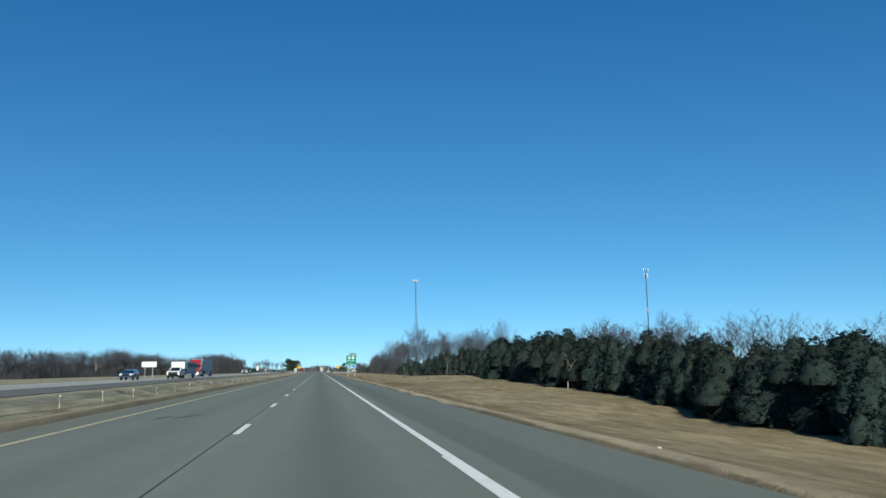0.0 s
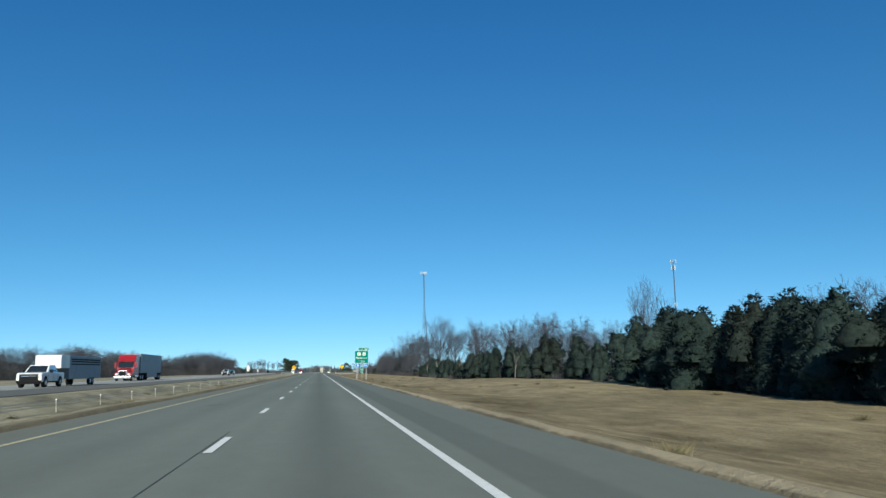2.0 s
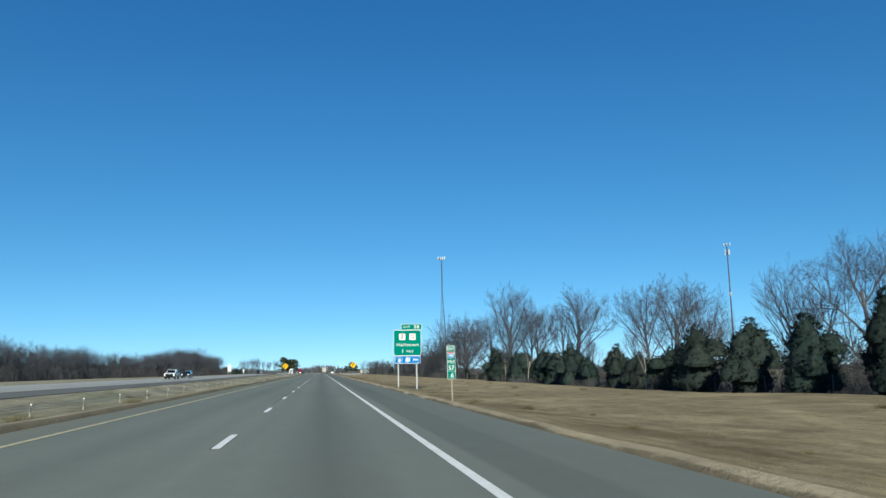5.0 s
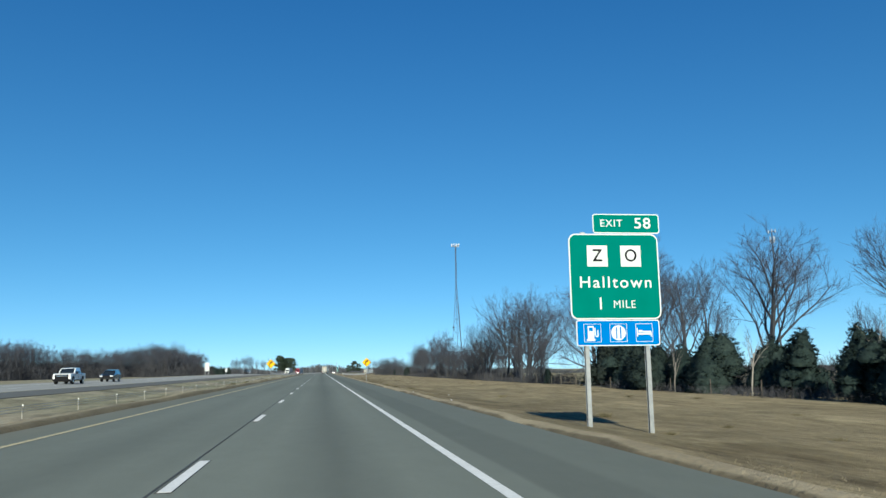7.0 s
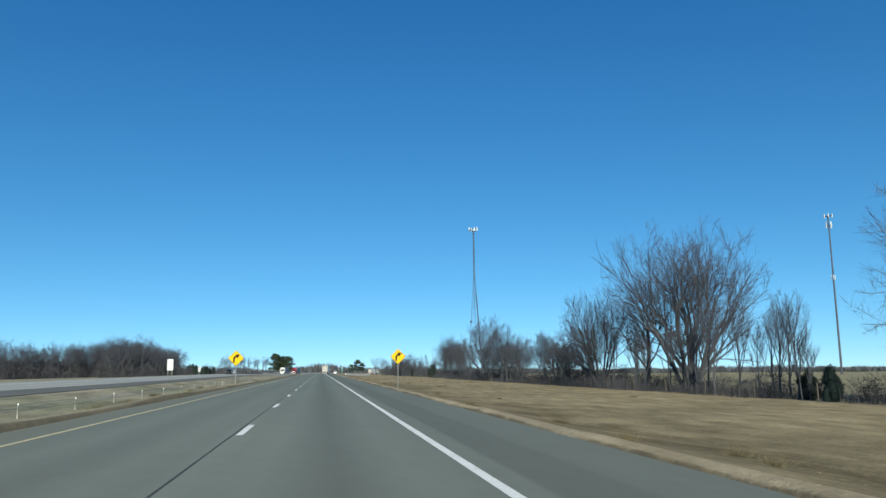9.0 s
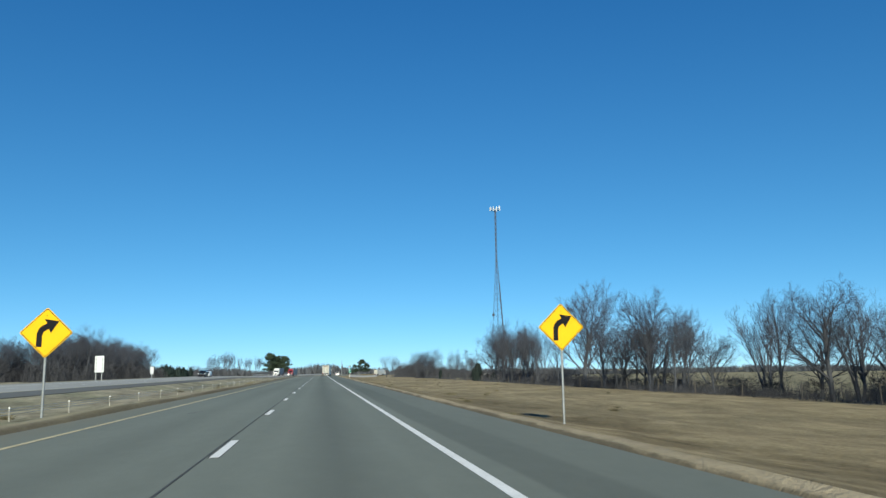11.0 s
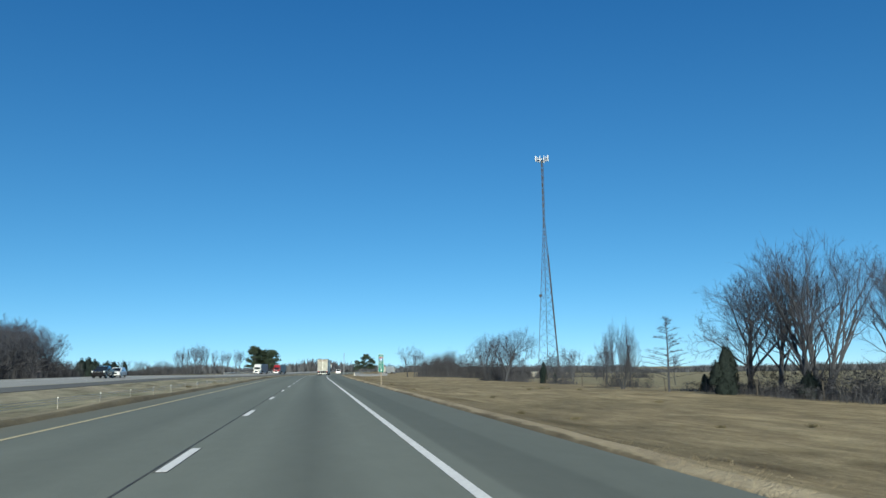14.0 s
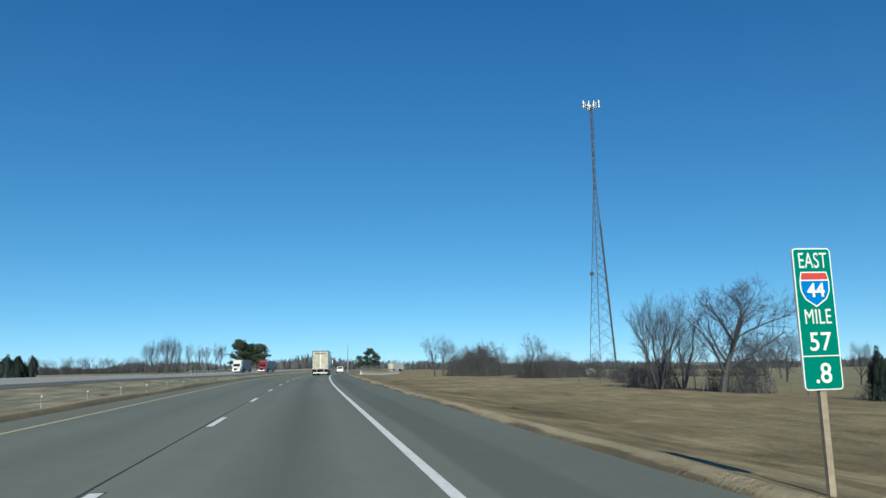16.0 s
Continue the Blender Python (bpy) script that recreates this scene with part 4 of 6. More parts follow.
def sparse_conifer(seed, h):
    """A half-bare conifer: straight stem, level limbs that shorten upwards, thin sprays of twigs."""
    rnd = random.Random(seed)
    wood, fine = Twigs(), Twigs()
    wood.tube([Vector((0, 0, -0.2)), Vector((0.05, 0, h * 0.5)), Vector((0, 0.03, h))], [0.12, 0.07, 0.012], 6)
    for i in range(46):
        z = h * (0.16 + 0.82 * i / 46)
        a, l = rnd.random() * 6.28, h * 0.5 * (1.05 - i / 46) * rnd.uniform(0.5, 1.1) + 0.1
        p = Vector((0, 0, z))
        q = p + Vector((math.cos(a) * l, math.sin(a) * l, l * rnd.uniform(0.05, 0.35)))
        wood.tube([p, q], [0.025, 0.008], 4)
        for k in range(34):
            b = p.lerp(q, rnd.uniform(0.25, 1.0))
            fine.blade(b, b + Vector((rnd.gauss(0, 0.22), rnd.gauss(0, 0.22), rnd.uniform(0.0, 0.3))), 0.012, rnd)
    return wood.mesh("trunk", BARK), fine.mesh("crown", BRUSH)


evergreen("conifer_tree", "small nearly bare conifer beside the field fence", sparse_conifer(5, 6.6), stand(30.5, 523), "")
# thickets along the field edge
THICKET = [brush_mesh(100 + i, 12, 3.5, 2.6, 230, BRUSH, 0.014) for i in range(3)]
for i in range(37):
    y = 118 + i * 11.2
    tall = 0.5 + 0.4 * smooth(360, 375, y) - 0.4 * smooth(388, 405, y)
    if 316 < y < 352 or y > 448:
        continue
    ob = tagged(new("thicket", THICKET[i % 3]), "tangled bare brown brush along the field fence", "brush", kind="stuff")
    ob.matrix_world = pose(32.5, y, at(32.5, y), 0, 0, RND.choice((0, 180))) @ Matrix.Diagonal((1, 1, tall * RND.uniform(0.85, 1.15), 1))
SCRUB = [scrub_mesh(105 + i, 14, 6, 5.0, 9, 260, BRUSH, 0.025) for i in range(4)]


def scrub(x, y, s, wide=1.0, label="rounded grey-brown leafless shrubs at the field edge"):
    ob = tagged(new("scrub", SCRUB[RND.randrange(4)]), label, "shrubs", kind="stuff")
    ob.matrix_world = pose(x, y, at(x, y), 0, 0, RND.choice((0, 180)) + RND.uniform(-12, 12)) @ Matrix.Diagonal((wide, wide, s, 1))


for i in range(17):
    y = 124 + i * 11.5
    scrub(38 + RND.uniform(-1, 2) + 4 * smooth(230, 280, y), y, RND.uniform(0.95, 1.25) - 0.45 * smooth(200, 270, y))
    scrub(45 + RND.uniform(-2, 2) + 4 * smooth(230, 280, y), y + 4, RND.uniform(1.2, 1.5) - 0.6 * smooth(200, 290, y))
for y, s in ((346, 0.4), (357, 0.45), (368, 0.45), (380, 0.5), (392, 0.6), (404, 0.6), (416, 0.5), (428, 0.5), (440, 0.5), (452, 0.45), (464, 0.45), (474, 0.6), (484, 0.75), (494, 0.7), (504, 0.65), (514, 0.55), (523, 0.35)):
    scrub(37, y, s * RND.uniform(0.85, 1.1))
for i in range(6):
    scrub(33, 455 + 11 * i, RND.uniform(0.22, 0.34), 0.7)
for x, y, s, w in ((31, 577, 0.6, 0.6), (29.5, 588, 0.6, 0.6), (33, 562, 0.35, 0.6), (35, 545, 0.4, 0.6), (38, 712, 1.5, 1.0), (42, 722, 1.75, 1.0), (47, 738, 1.85, 1.0), (46, 730, 1.7, 1.0), (52, 748, 1.6, 1.0), (60, 755, 1.3, 1.0), (34, 706, 1.1, 0.8), (40, 717, 1.7, 1.0), (44, 727, 1.9, 1.0), (50, 743, 1.8, 1.0), (46, 680, 1.25, 0.9), (52, 687, 1.25, 0.9), (36, 709, 1.3, 0.8), (58, 694, 0.95, 0.9),
                   (44, 676, 1.05, 0.9), (49, 684, 1.2, 0.9), (54, 690, 1.1, 0.9), (62, 690, 0.8, 1.0), (70, 690, 0.7, 1.0), (80, 700, 0.7, 1.0), (66, 668, 0.5, 1.0), (52, 650, 0.5, 0.8), (44, 628, 0.4, 0.8), (38, 612, 0.45, 0.7), (92, 705, 0.7, 1.2), (104, 700, 0.6, 1.2), (72, 755, 1.1, 1.2), (86, 762, 1.0, 1.2)):
    scrub(x, y, s, w)

# woods across the far carriageway
WOOD_LABEL = "leafless grey-brown tree in the woods beyond the far carriageway"


def wood_front(y):
    """Where the front of the main woods stands, and how high its trees reach."""
    x = float(np.interp(y, (300, 380, 420, 535, 550, 580, 616, 660, 700), (-108, -106, -99, -101, -95, -92, -88, -84, -80)))
    h = float(np.interp(y, (302, 326, 362, 385, 396, 410, 430, 448, 462, 471, 485, 500, 521, 540, 563, 584, 598, 628, 648, 665, 690), (10.4, 11.2, 12, 12.4, 10.2, 12.6, 15, 12.4, 12, 14, 12.2, 12.3, 14.2, 12, 12, 10.8, 12.2, 13.2, 15.8, 17.2, 16.5)))
    return x, 1.07 * h


def grove_front(y):
    """The same for the grove that stands forward of the woods, nearer to the road."""
    x = float(np.interp(y, (572, 600, 640, 674, 684), (-63, -60, -60, -65, -68)))
    h = float(np.interp(y, (572, 579, 584, 590, 598, 607, 617, 641, 652, 664, 674, 684), (11, 14, 15.8, 14.8, 13.4, 11, 11.6, 13.2, 13.2, 12, 9, 6)))
    return x, h


UNDER = [scrub_mesh(110 + i, 18, 9, 5.0, 13, 120, BRUSH, 0.06) for i in range(4)]


def woodland_tree(x, y, h):
    bare_tree("woodland_tree", WOOD_LABEL, WOODS[RND.randrange(4)], stand(x, y, h / 10), "woods beyond the far carriageway")


def undergrowth(x, y, s, turn=0, wide=1.0):
    ob = tagged(new("undergrowth", UNDER[RND.randrange(4)]), "dense bare undergrowth at the foot of the far woods", "brush", kind="stuff")
    ob.matrix_world = pose(x, y, at(x, y), 0, 0, turn + RND.choice((0, 180))) @ Matrix.Diagonal((wide, 1.15, s, 1))


for front, y0, y1, gap in ((wood_front, 292, 706, 5.0), (grove_front, 573, 686, 4.4)):
    for y in steps(y0, y1, gap):
        x, h = front(y)
        woodland_tree(x - RND.uniform(0, 4), y + RND.uniform(-2, 2), h * RND.uniform(0.9, 1.06))
        woodland_tree(x - 6 - RND.uniform(0, 5), y + RND.uniform(-3, 3), h * RND.uniform(0.88, 1.08))
    for y in steps(y0, y1, 9.0):
        x, h = front(y)
        undergrowth(x + 0.5, y, 0.088 * h * RND.uniform(0.8, 1.1))
        undergrowth(x - 8, y + 3, 0.13 * h * RND.uniform(0.85, 1.1))
# a pale old tree and dark shrubs before the woods, cedars at the end of the grove
bare_tree("pale_tree", "pale-barked leafless tree before the far woods", DEAD, stand(-103.5, 387, 0.92), "woods beyond the far carriageway")
for x, y, h in ((-94, 397, 4.2), (-96.5, 400, 3.6)):
    evergreen("cedar_tree", "dark green cedar at the edge of the far woods", CEDARS[RND.randrange(5)], stand(x, y, h / 6.0), "cedars in the far woods")
for i in range(9):
    evergreen("cedar_tree", "dark green cedar at the edge of the far woods", CEDARS[RND.randrange(5)], stand(-62 + 1.35 * i, 681 + RND.uniform(-3, 3), RND.uniform(4.6, 6.4) * (1 - 0.035 * i) / 6.0), "cedars in the far woods")
# the distant tree line that crosses behind
for i in range(24):
    x, y = -150 + 3.6 * i, 936 + RND.uniform(-6, 6)
    woodland_tree(x, y, RND.uniform(7.4, 9.6))
    if i % 3 == 0:
        undergrowth(x, y, RND.uniform(0.9, 1.2), 90)
for x, y, h in ((-67, 876, 15), (-70, 880, 13.5), (-64, 872, 14), (-60, 866, 15), (-57, 855, 16), (-55, 851, 15.5), (-50, 865, 13), (-47, 870, 12.5), (-43, 894, 14), (-46, 890, 12.5), (-40, 890, 13), (-53, 858, 13.5)):
    bare_tree("woodland_tree", "tall slim leafless tree beyond the far carriageway", SLIM[int(y) % 3], stand(x, y, h / 10), "woods beyond the far carriageway")

PINES = [pine_meshes(131 + i, 14, 9.5) for i in range(2)]
for x, y, k, s in ((-36, 938, 0, 1.12), (-31, 946, 1, 1.0), (-25.5, 940, 0, 0.95), (-34, 952, 1, 1.02), (-28, 957, 1, 1.0)):
    evergreen("pine_tree", "large dark green pine in a roadside grove", PINES[k], stand(x, y, s), "pine grove")
for x, y, k, s in ((28.5, 905, 0, 0.72), (24, 915, 1, 0.5), (33, 925, 1, 0.55)):
    evergreen("pine_tree", "small dark green pine beside the bend", PINES[k], stand(x, y, s), "pines by the bend")


def far_woods(seed, spots):
    """Distant leafless woods, far too many trees to count, as one mesh of thin stems."""
    rnd = random.Random(seed)
    v, f = [], []
    for x, y, z, h in spots:
        for _ in range(46):
            p = Vector((x + rnd.gauss(0, 3.6), y + rnd.gauss(0, 2.6), z))
            t = p + Vector((rnd.gauss(0, 1.8), rnd.gauss(0, 1.8), 1.3 * h * math.sqrt(rnd.uniform(0.08, 1.0))))
            a = rnd.random() * 3.14
            s = Vector((math.cos(a), math.sin(a), 0)) * rnd.uniform(0.15, 0.4)
            k = len(v)
            m = p.lerp(t, 0.35)
            v += [tuple(p - s * 0.5), tuple(p + s * 0.5), tuple(m + s * 2), tuple(t), tuple(m - s * 2)]
            f.append((k, k + 1, k + 2, k + 3, k + 4))
    return mesh_from("far_woods", v, f, HAZED_BARK)


spots = []
for i in range(900):
    s = RND.random()
    x = -520 + 1350 * s
    y = 985 + 130 * abs(s - 0.45) + RND.uniform(0, 60) - 330 * smooth(0.62, 1.0, s)
    spots.append((x, y, at(x, y) - 0.5, RND.uniform(5.0, 8.0) * (0.75 + 0.5 * noise.noise((x * 0.02, 1.7, 0)) + 0.25 * noise.noise((x * 0.11, 5.7, 0)))))
for i in range(420):
    x, y = -122 - RND.random() * 80, 260 + 520 * RND.random()
    spots.append((x, y, at(x, y) - 0.3, RND.uniform(5.0, 8.0)))
for i in range(360):
    y = 150 + 560 * RND.random()
    x = 330 + 60 * RND.random() + 0.2 * y
    spots.append((x, y, at(x, y) - 0.3, RND.uniform(2.2, 5.5) * (0.7 + 0.9 * noise.noise((y * 0.03, 3.1, 0)))))
tagged(new("far_woods", far_woods(7, spots)), "belt of distant leafless woods, haze put into its colour", "woods", kind="stuff")


# ---- dry grass tufts on the verges ----
def grass_tufts(seed, count, u0, u1, y0, y1, h):
    rnd = random.Random(seed)
    v, f = [], []
    for _ in range(count):
        u = u0 + (u1 - u0) * rnd.random() ** 1.8
        y = rnd.uniform(y0, y1)
        z = gz(u, y) - 0.03
        for _ in range(4):
            b = Vector((u + cx(y) + rnd.gauss(0, 0.07), y + rnd.gauss(0, 0.07), z))
            t = b + Vector((rnd.gauss(0, 0.09), rnd.gauss(0, 0.09), h * rnd.uniform(0.5, 1.3)))
            s = Vector((rnd.gauss(0, 1), rnd.gauss(0, 1), 0)).normalized() * 0.009
            k = len(v)
            v += [tuple(b - s), tuple(b + s), tuple(t)]
            f.append((k, k + 1, k + 2))
    return mesh_from("grass", v, f, GRASS_BLADE)


tagged(new("grass", grass_tufts(3, 20000, 5.2, 13, -5, 580, 0.045)), "dry tan grass blades on the roadside verge", "grass", kind="stuff")
tagged(new("grass", grass_tufts(4, 8000, -7.9, -14, 5, 620, 0.045)), "dry tan grass blades on the median", "grass", kind="stuff")


def weed_mesh(seed):
    """A low dry weed clump: many thin stalks that fan out from one root."""
    rnd = random.Random(seed)
    tw = Twigs()
    for _ in range(260):
        a, r = rnd.random() * 6.28, abs(rnd.gauss(0, 0.2))
        p = Vector((r * math.cos(a), r * math.sin(a), -0.03))
        e = p + Vector((rnd.gauss(0, 0.16) + 0.5 * p.x, rnd.gauss(0, 0.16) + 0.5 * p.y, rnd.uniform(0.12, 0.42)))
        tw.blade(p, e, 0.008, rnd)
    return tw.mesh("weed_clump", WEED)


WEED = leafy("dry_weed_stalks", (0.085, 0.08, 0.05), (0.2, 0.17, 0.1), 0.3)
WEEDS = [weed_mesh(300 + i) for i in range(3)]
weed_rnd = random.Random(17)
for u, y in [(-10.6, 149), (-10.2, 153), (-10.8, 163), (-10.1, 166)] + [(weed_rnd.uniform(-17, -8.6), weed_rnd.uniform(20, 600)) for _ in range(70)] + [(weed_rnd.uniform(5.6, 26), weed_rnd.uniform(10, 570)) for _ in range(90)]:
    ob = tagged(new("weed_clump", WEEDS[weed_rnd.randrange(3)]), "low dry olive-brown weed clump in the mown grass", "weeds", "weeds in the grass", "stuff")
    k = weed_rnd.uniform(0.35, 0.8) if u > 0 else weed_rnd.uniform(0.5, 1.1)
    ob.matrix_world = pose(u, y, gz(u, y), 0, 0, weed_rnd.uniform(0, 360)) @ Matrix.Diagonal((k * 1.3, k * 1.3, k, 1))


# ---- road signs ----
def sheet_sign(parent, name, w, h, r, ground_mat, x, z, border=0.035):
    """A sign panel with a white rim, its coloured field laid a little proud."""
    rim = part(name, rounded_plate(w, h, r, 0.03), WHITE, parent)
    rim.location = (x, 0, z)
    field = part("field", rounded_plate(w - 2 * border, h - 2 * border, max(r - border, 0.01), 0.006), ground_mat, rim)
    field.location = (0, -0.004, 0)
    return rim


def exit_sign(x, y):
    zg = min(at(x - 1.1, y), at(x + 1.1, y))
    s = thing("exit_sign", "large green exit sign with blue services panel on steel posts", "road sign", pose(x, y, 0, 0, 0, -2))
    for px in (-1.09, 1.09):
        bm = boxes((px - 0.075, px + 0.075, 0.05, 0.062, zg - 0.4, 6.0), (px - 0.075, px + 0.075, 0.2, 0.212, zg - 0.4, 6.0), (px - 0.006, px + 0.006, 0.062, 0.2, zg - 0.4, 6.0))
        part("post", bm, STEEL, s, "galvanised steel beam post")
    for z in (2.3, 3.4, 4.4, 5.4):
        part("stringer", boxes((-1.3, 1.3, 0.034, 0.05, z - 0.03, z + 0.03)), ALUMINIUM, s)
    tab = sheet_sign(s, "exit_tab", 2.45, 0.70, 0.1, GREEN, 0.5, 6.31)
    main = sheet_sign(s, "main_panel", 3.27, 3.02, 0.26, GREEN, 0.0, 4.43, 0.045)
    blue = sheet_sign(s, "services_panel", 3.0, 0.90, 0.1, BLUE, 0.03, 2.45)
    letters("EXIT", 0.26, WHITE, tab, -0.55, -0.0, wide=0.98, spacing=1.15, bold=0.002)
    letters("58", 0.38, WHITE, tab, 0.6, 0.0, wide=1.12, spacing=1.1, bold=0.006)
    for sx, ch in ((-0.61, "Z"), (0.61, "O")):
        sq = part("route_shield", boxes((sx - 0.37, sx + 0.37, -0.012, -0.002, 0.34, 1.09)), WHITE, main)
        o = letters(ch, 0.43, BLACK, sq, sx, 0.715, y=-0.018, wide=0.92, bold=0.006)
    letters("Halltown", 0.4, WHITE, main, 0.02, -0.23, wide=1.06, spacing=1.2, bold=0.003)
    letters("1", 0.42, WHITE, main, -0.56, -0.98, bold=0.003)
    letters("MILE", 0.27, WHITE, main, 0.3, -1.0, wide=0.95, spacing=1.15, bold=0.0)
    for ix in (-0.93, 0.0, 0.93):
        part("icon_frame", boxes((ix - 0.31, ix + 0.31, -0.011, -0.003, 0.30, 0.315), (ix - 0.31, ix + 0.31, -0.011, -0.003, -0.315, -0.30), (ix - 0.31, ix - 0.295, -0.011, -0.003, -0.315, 0.315), (ix + 0.295, ix + 0.31, -0.011, -0.003, -0.315, 0.315)), WHITE, blue)
    part("fuel_icon", boxes((-1.1, -0.88, -0.012, -0.003, -0.24, 0.24), (-1.14, -0.84, -0.012, -0.003, -0.27, -0.21), (-0.86, -0.82, -0.012, -0.003, -0.1, 0.17), (-0.82, -0.74, -0.012, -0.003, -0.14, -0.1), (-0.76, -0.72, -0.012, -0.003, -0.12, 0.1)), WHITE, blue)
    part("fuel_icon", boxes((-1.06, -0.92, -0.016, -0.005, 0.06, 0.19)), BLUE, blue)
    bm = bmesh.new()
    bmesh.ops.create_cone(bm, cap_ends=True, segments=28, radius1=0.26, radius2=0.26, depth=0.01, matrix=pose(0, -0.007, 0, 90, 0, 0))
    part("food_icon", bm, WHITE, blue)
    part("food_icon", boxes((-0.09, -0.05, -0.017, -0.008, -0.2, 0.2), (0.05, 0.1, -0.017, -0.008, -0.2, 0.2), (-0.12, -0.02, -0.017, -0.008, 0.08, 0.1)), BLUE, blue)
    part("lodging_icon", boxes((0.66, 0.70, -0.012, -0.003, -0.14, 0.16), (0.66, 1.2, -0.012, -0.003, -0.07, 0.0), (1.16, 1.2, -0.012, -0.003, -0.14, 0.02), (0.73, 0.86, -0.012, -0.003, 0.02, 0.09), (0.88, 1.18, -0.012, -0.003, 0.01, 0.06)), WHITE, blue)
    return s


def mile_sign(x, y, tenth, z0, z1, tilt):
    s = thing("mile_marker", f"tall green mile marker ending in point {tenth} on wooden post", "road sign", pose(x, y, 0, 0, tilt, 0), "mile markers")
    h, w = z1 - z0, 0.5
    part("post", boxes((-0.04, 0.04, 0.03, 0.09, at(x, y) - 0.4, z1 - 0.1)), POST_WOOD, s, "weathered wooden post")
    p = sheet_sign(s, "panel", w, h, 0.05, GREEN, 0, (z0 + z1) / 2, 0.016)
    u = h / 2
    letters("EAST", 0.21 * h / 1.9, WHITE, p, 0, u * 0.81, wide=0.63, spacing=1.05, bold=0.0)
    outline = [(-0.17, 0.2), (0.17, 0.2), (0.195, 0.08), (0.19, -0.03), (0.14, -0.13), (0.0, -0.22), (-0.14, -0.13), (-0.19, -0.03), (-0.195, 0.08)]
    sh = part("route_shield", polygon_plate(outline, 0.004), WHITE, p)
    sh.location = (0, -0.01, u * 0.42)
    k = 0.9
    f = part("field", polygon_plate([(a * k, b * k) for a, b in outline if b < 0.19] and [(-0.178, 0.09), (0.178, 0.09), (0.172, -0.03), (0.126, -0.118), (0.0, -0.2), (-0.126, -0.118), (-0.172, -0.03)], 0.004), BLUE, sh)
    f.location = (0, -0.004, 0)
    r = part("crown_band", polygon_plate([(-0.158, 0.185), (0.158, 0.185), (0.174, 0.108), (-0.174, 0.108)], 0.004), RED, sh)
    r.location = (0, -0.004, 0)
    letters("44", 0.16, WHITE, sh, 0, -0.03, y=-0.012, wide=1.0, bold=0.005)
    letters("MILE", 0.2 * h / 1.9, WHITE, p, 0, 0.01, wide=0.68, spacing=1.05, bold=0.0)
    letters("57", 0.24 * h / 1.9, WHITE, p, 0, -u * 0.34, wide=0.95, spacing=1.05, bold=0.003)
    part("divider", boxes((-w / 2 + 0.016, w / 2 - 0.016, -0.01, -0.004, -u * 0.535, -u * 0.52)), WHITE, p)
    letters("." + tenth, 0.26 * h / 1.9, WHITE, p, 0, -u * 0.78, wide=0.95, bold=0.003)
    return s


def bend_sign(x, y, zc, name="warning_sign"):
    s = thing(name, "yellow diamond sign with black bend arrow on steel post", "road sign", pose(x, y, 0, 0, 0, 0), "bend warning signs")
    part("post", tubes(((0, 0.06, at(x, y) - 0.4), (0, 0.06, zc + 0.4), 0.045), n=10), STEEL, s)
    k = 1.31
    bm = rounded_plate(k, k, 0.07, 0.012)
    bm.transform(Matrix.Rotation(radians(45), 4, "Y"))
    back = part("border_plate", bm, YELLOW, s)
    back.location = (0, 0, zc)
    bm = rounded_plate(k - 0.05, k - 0.05, 0.06, 0.004)
    bm.transform(Matrix.Rotation(radians(45), 4, "Y"))
    rim = part("border_line", bm, BLACK, back)
    rim.location = (0, -0.004, 0)
    bm = rounded_plate(k - 0.1, k - 0.1, 0.05, 0.004)
    bm.transform(Matrix.Rotation(radians(45), 4, "Y"))
    field = part("field", bm, YELLOW, back)
    field.location = (0, -0.008, 0)
    arrow = polygon_plate([(-0.33, -0.52), (-0.13, -0.52), (-0.13, -0.1), (-0.09, 0.02), (0.0, 0.09), (0.09, 0.13), (0.16, -0.02), (0.43, 0.42), (-0.08, 0.5), (0.02, 0.34), (-0.14, 0.26), (-0.26, 0.14), (-0.32, -0.02)], 0.004)
    bmesh.ops.triangulate(arrow, faces=arrow.faces)
    a = part("arrow", arrow, BLACK, back)
    a.location = (0, -0.012, 0)
    part("bolt", tubes(((0, -0.02, 0.62), (0, 0.0, 0.62), 0.014), n=6), BLACK, back)
    part("bolt", tubes(((0, -0.02, -0.66), (0, 0.0, -0.66), 0.014), n=6), BLACK, back)
    return s


def sign_back(x, y, w, h, z0, posts, label):
    s = thing("sign_back", label, "road sign", pose(x, y, 0), "signs that face the far carriageway")
    p = part("panel", rounded_plate(w, h, 0.06, 0.03), ALUMINIUM, s)
    p.location = (0, 0, z0 + h / 2)
    for k in (0.2, 0.8):
        part("stiffener", boxes((-w * 0.47, w * 0.47, -0.04, -0.004, z0 + h * k - 0.03, z0 + h * k + 0.03)), STEEL, s)
    for px in posts:
        part("post", boxes((px - 0.05, px + 0.05, -0.12, -0.05, at(x, y) - 0.4, z0 + h * 0.95)), STEEL, s)
    return s


exit_sign(10.03, 254.5)
mile_sign(7.68, 209.0, "6", 0.70, 2.69, -1.0)
mile_sign(6.28, 533.0, "8", 0.93, 2.6, -1.0)
bend_sign(9.07, 388.5, 2.88)
bend_sign(-10.1, 389.5, 2.85)
sign_back(-39.2, 191.5, 3.3, 1.25, 2.55, (-0.85, 0.85), "broad plain aluminium back of a sign on two posts")
sign_back(-38.3, 503.2, 1.5, 2.85, 1.75, (-0.5, 0.5), "tall plain aluminium back of a sign on two posts")
sign_back(-35.2, 531.3, 0.65, 1.5, 1.35, (0.0,), "narrow white back of a mile marker on one post")


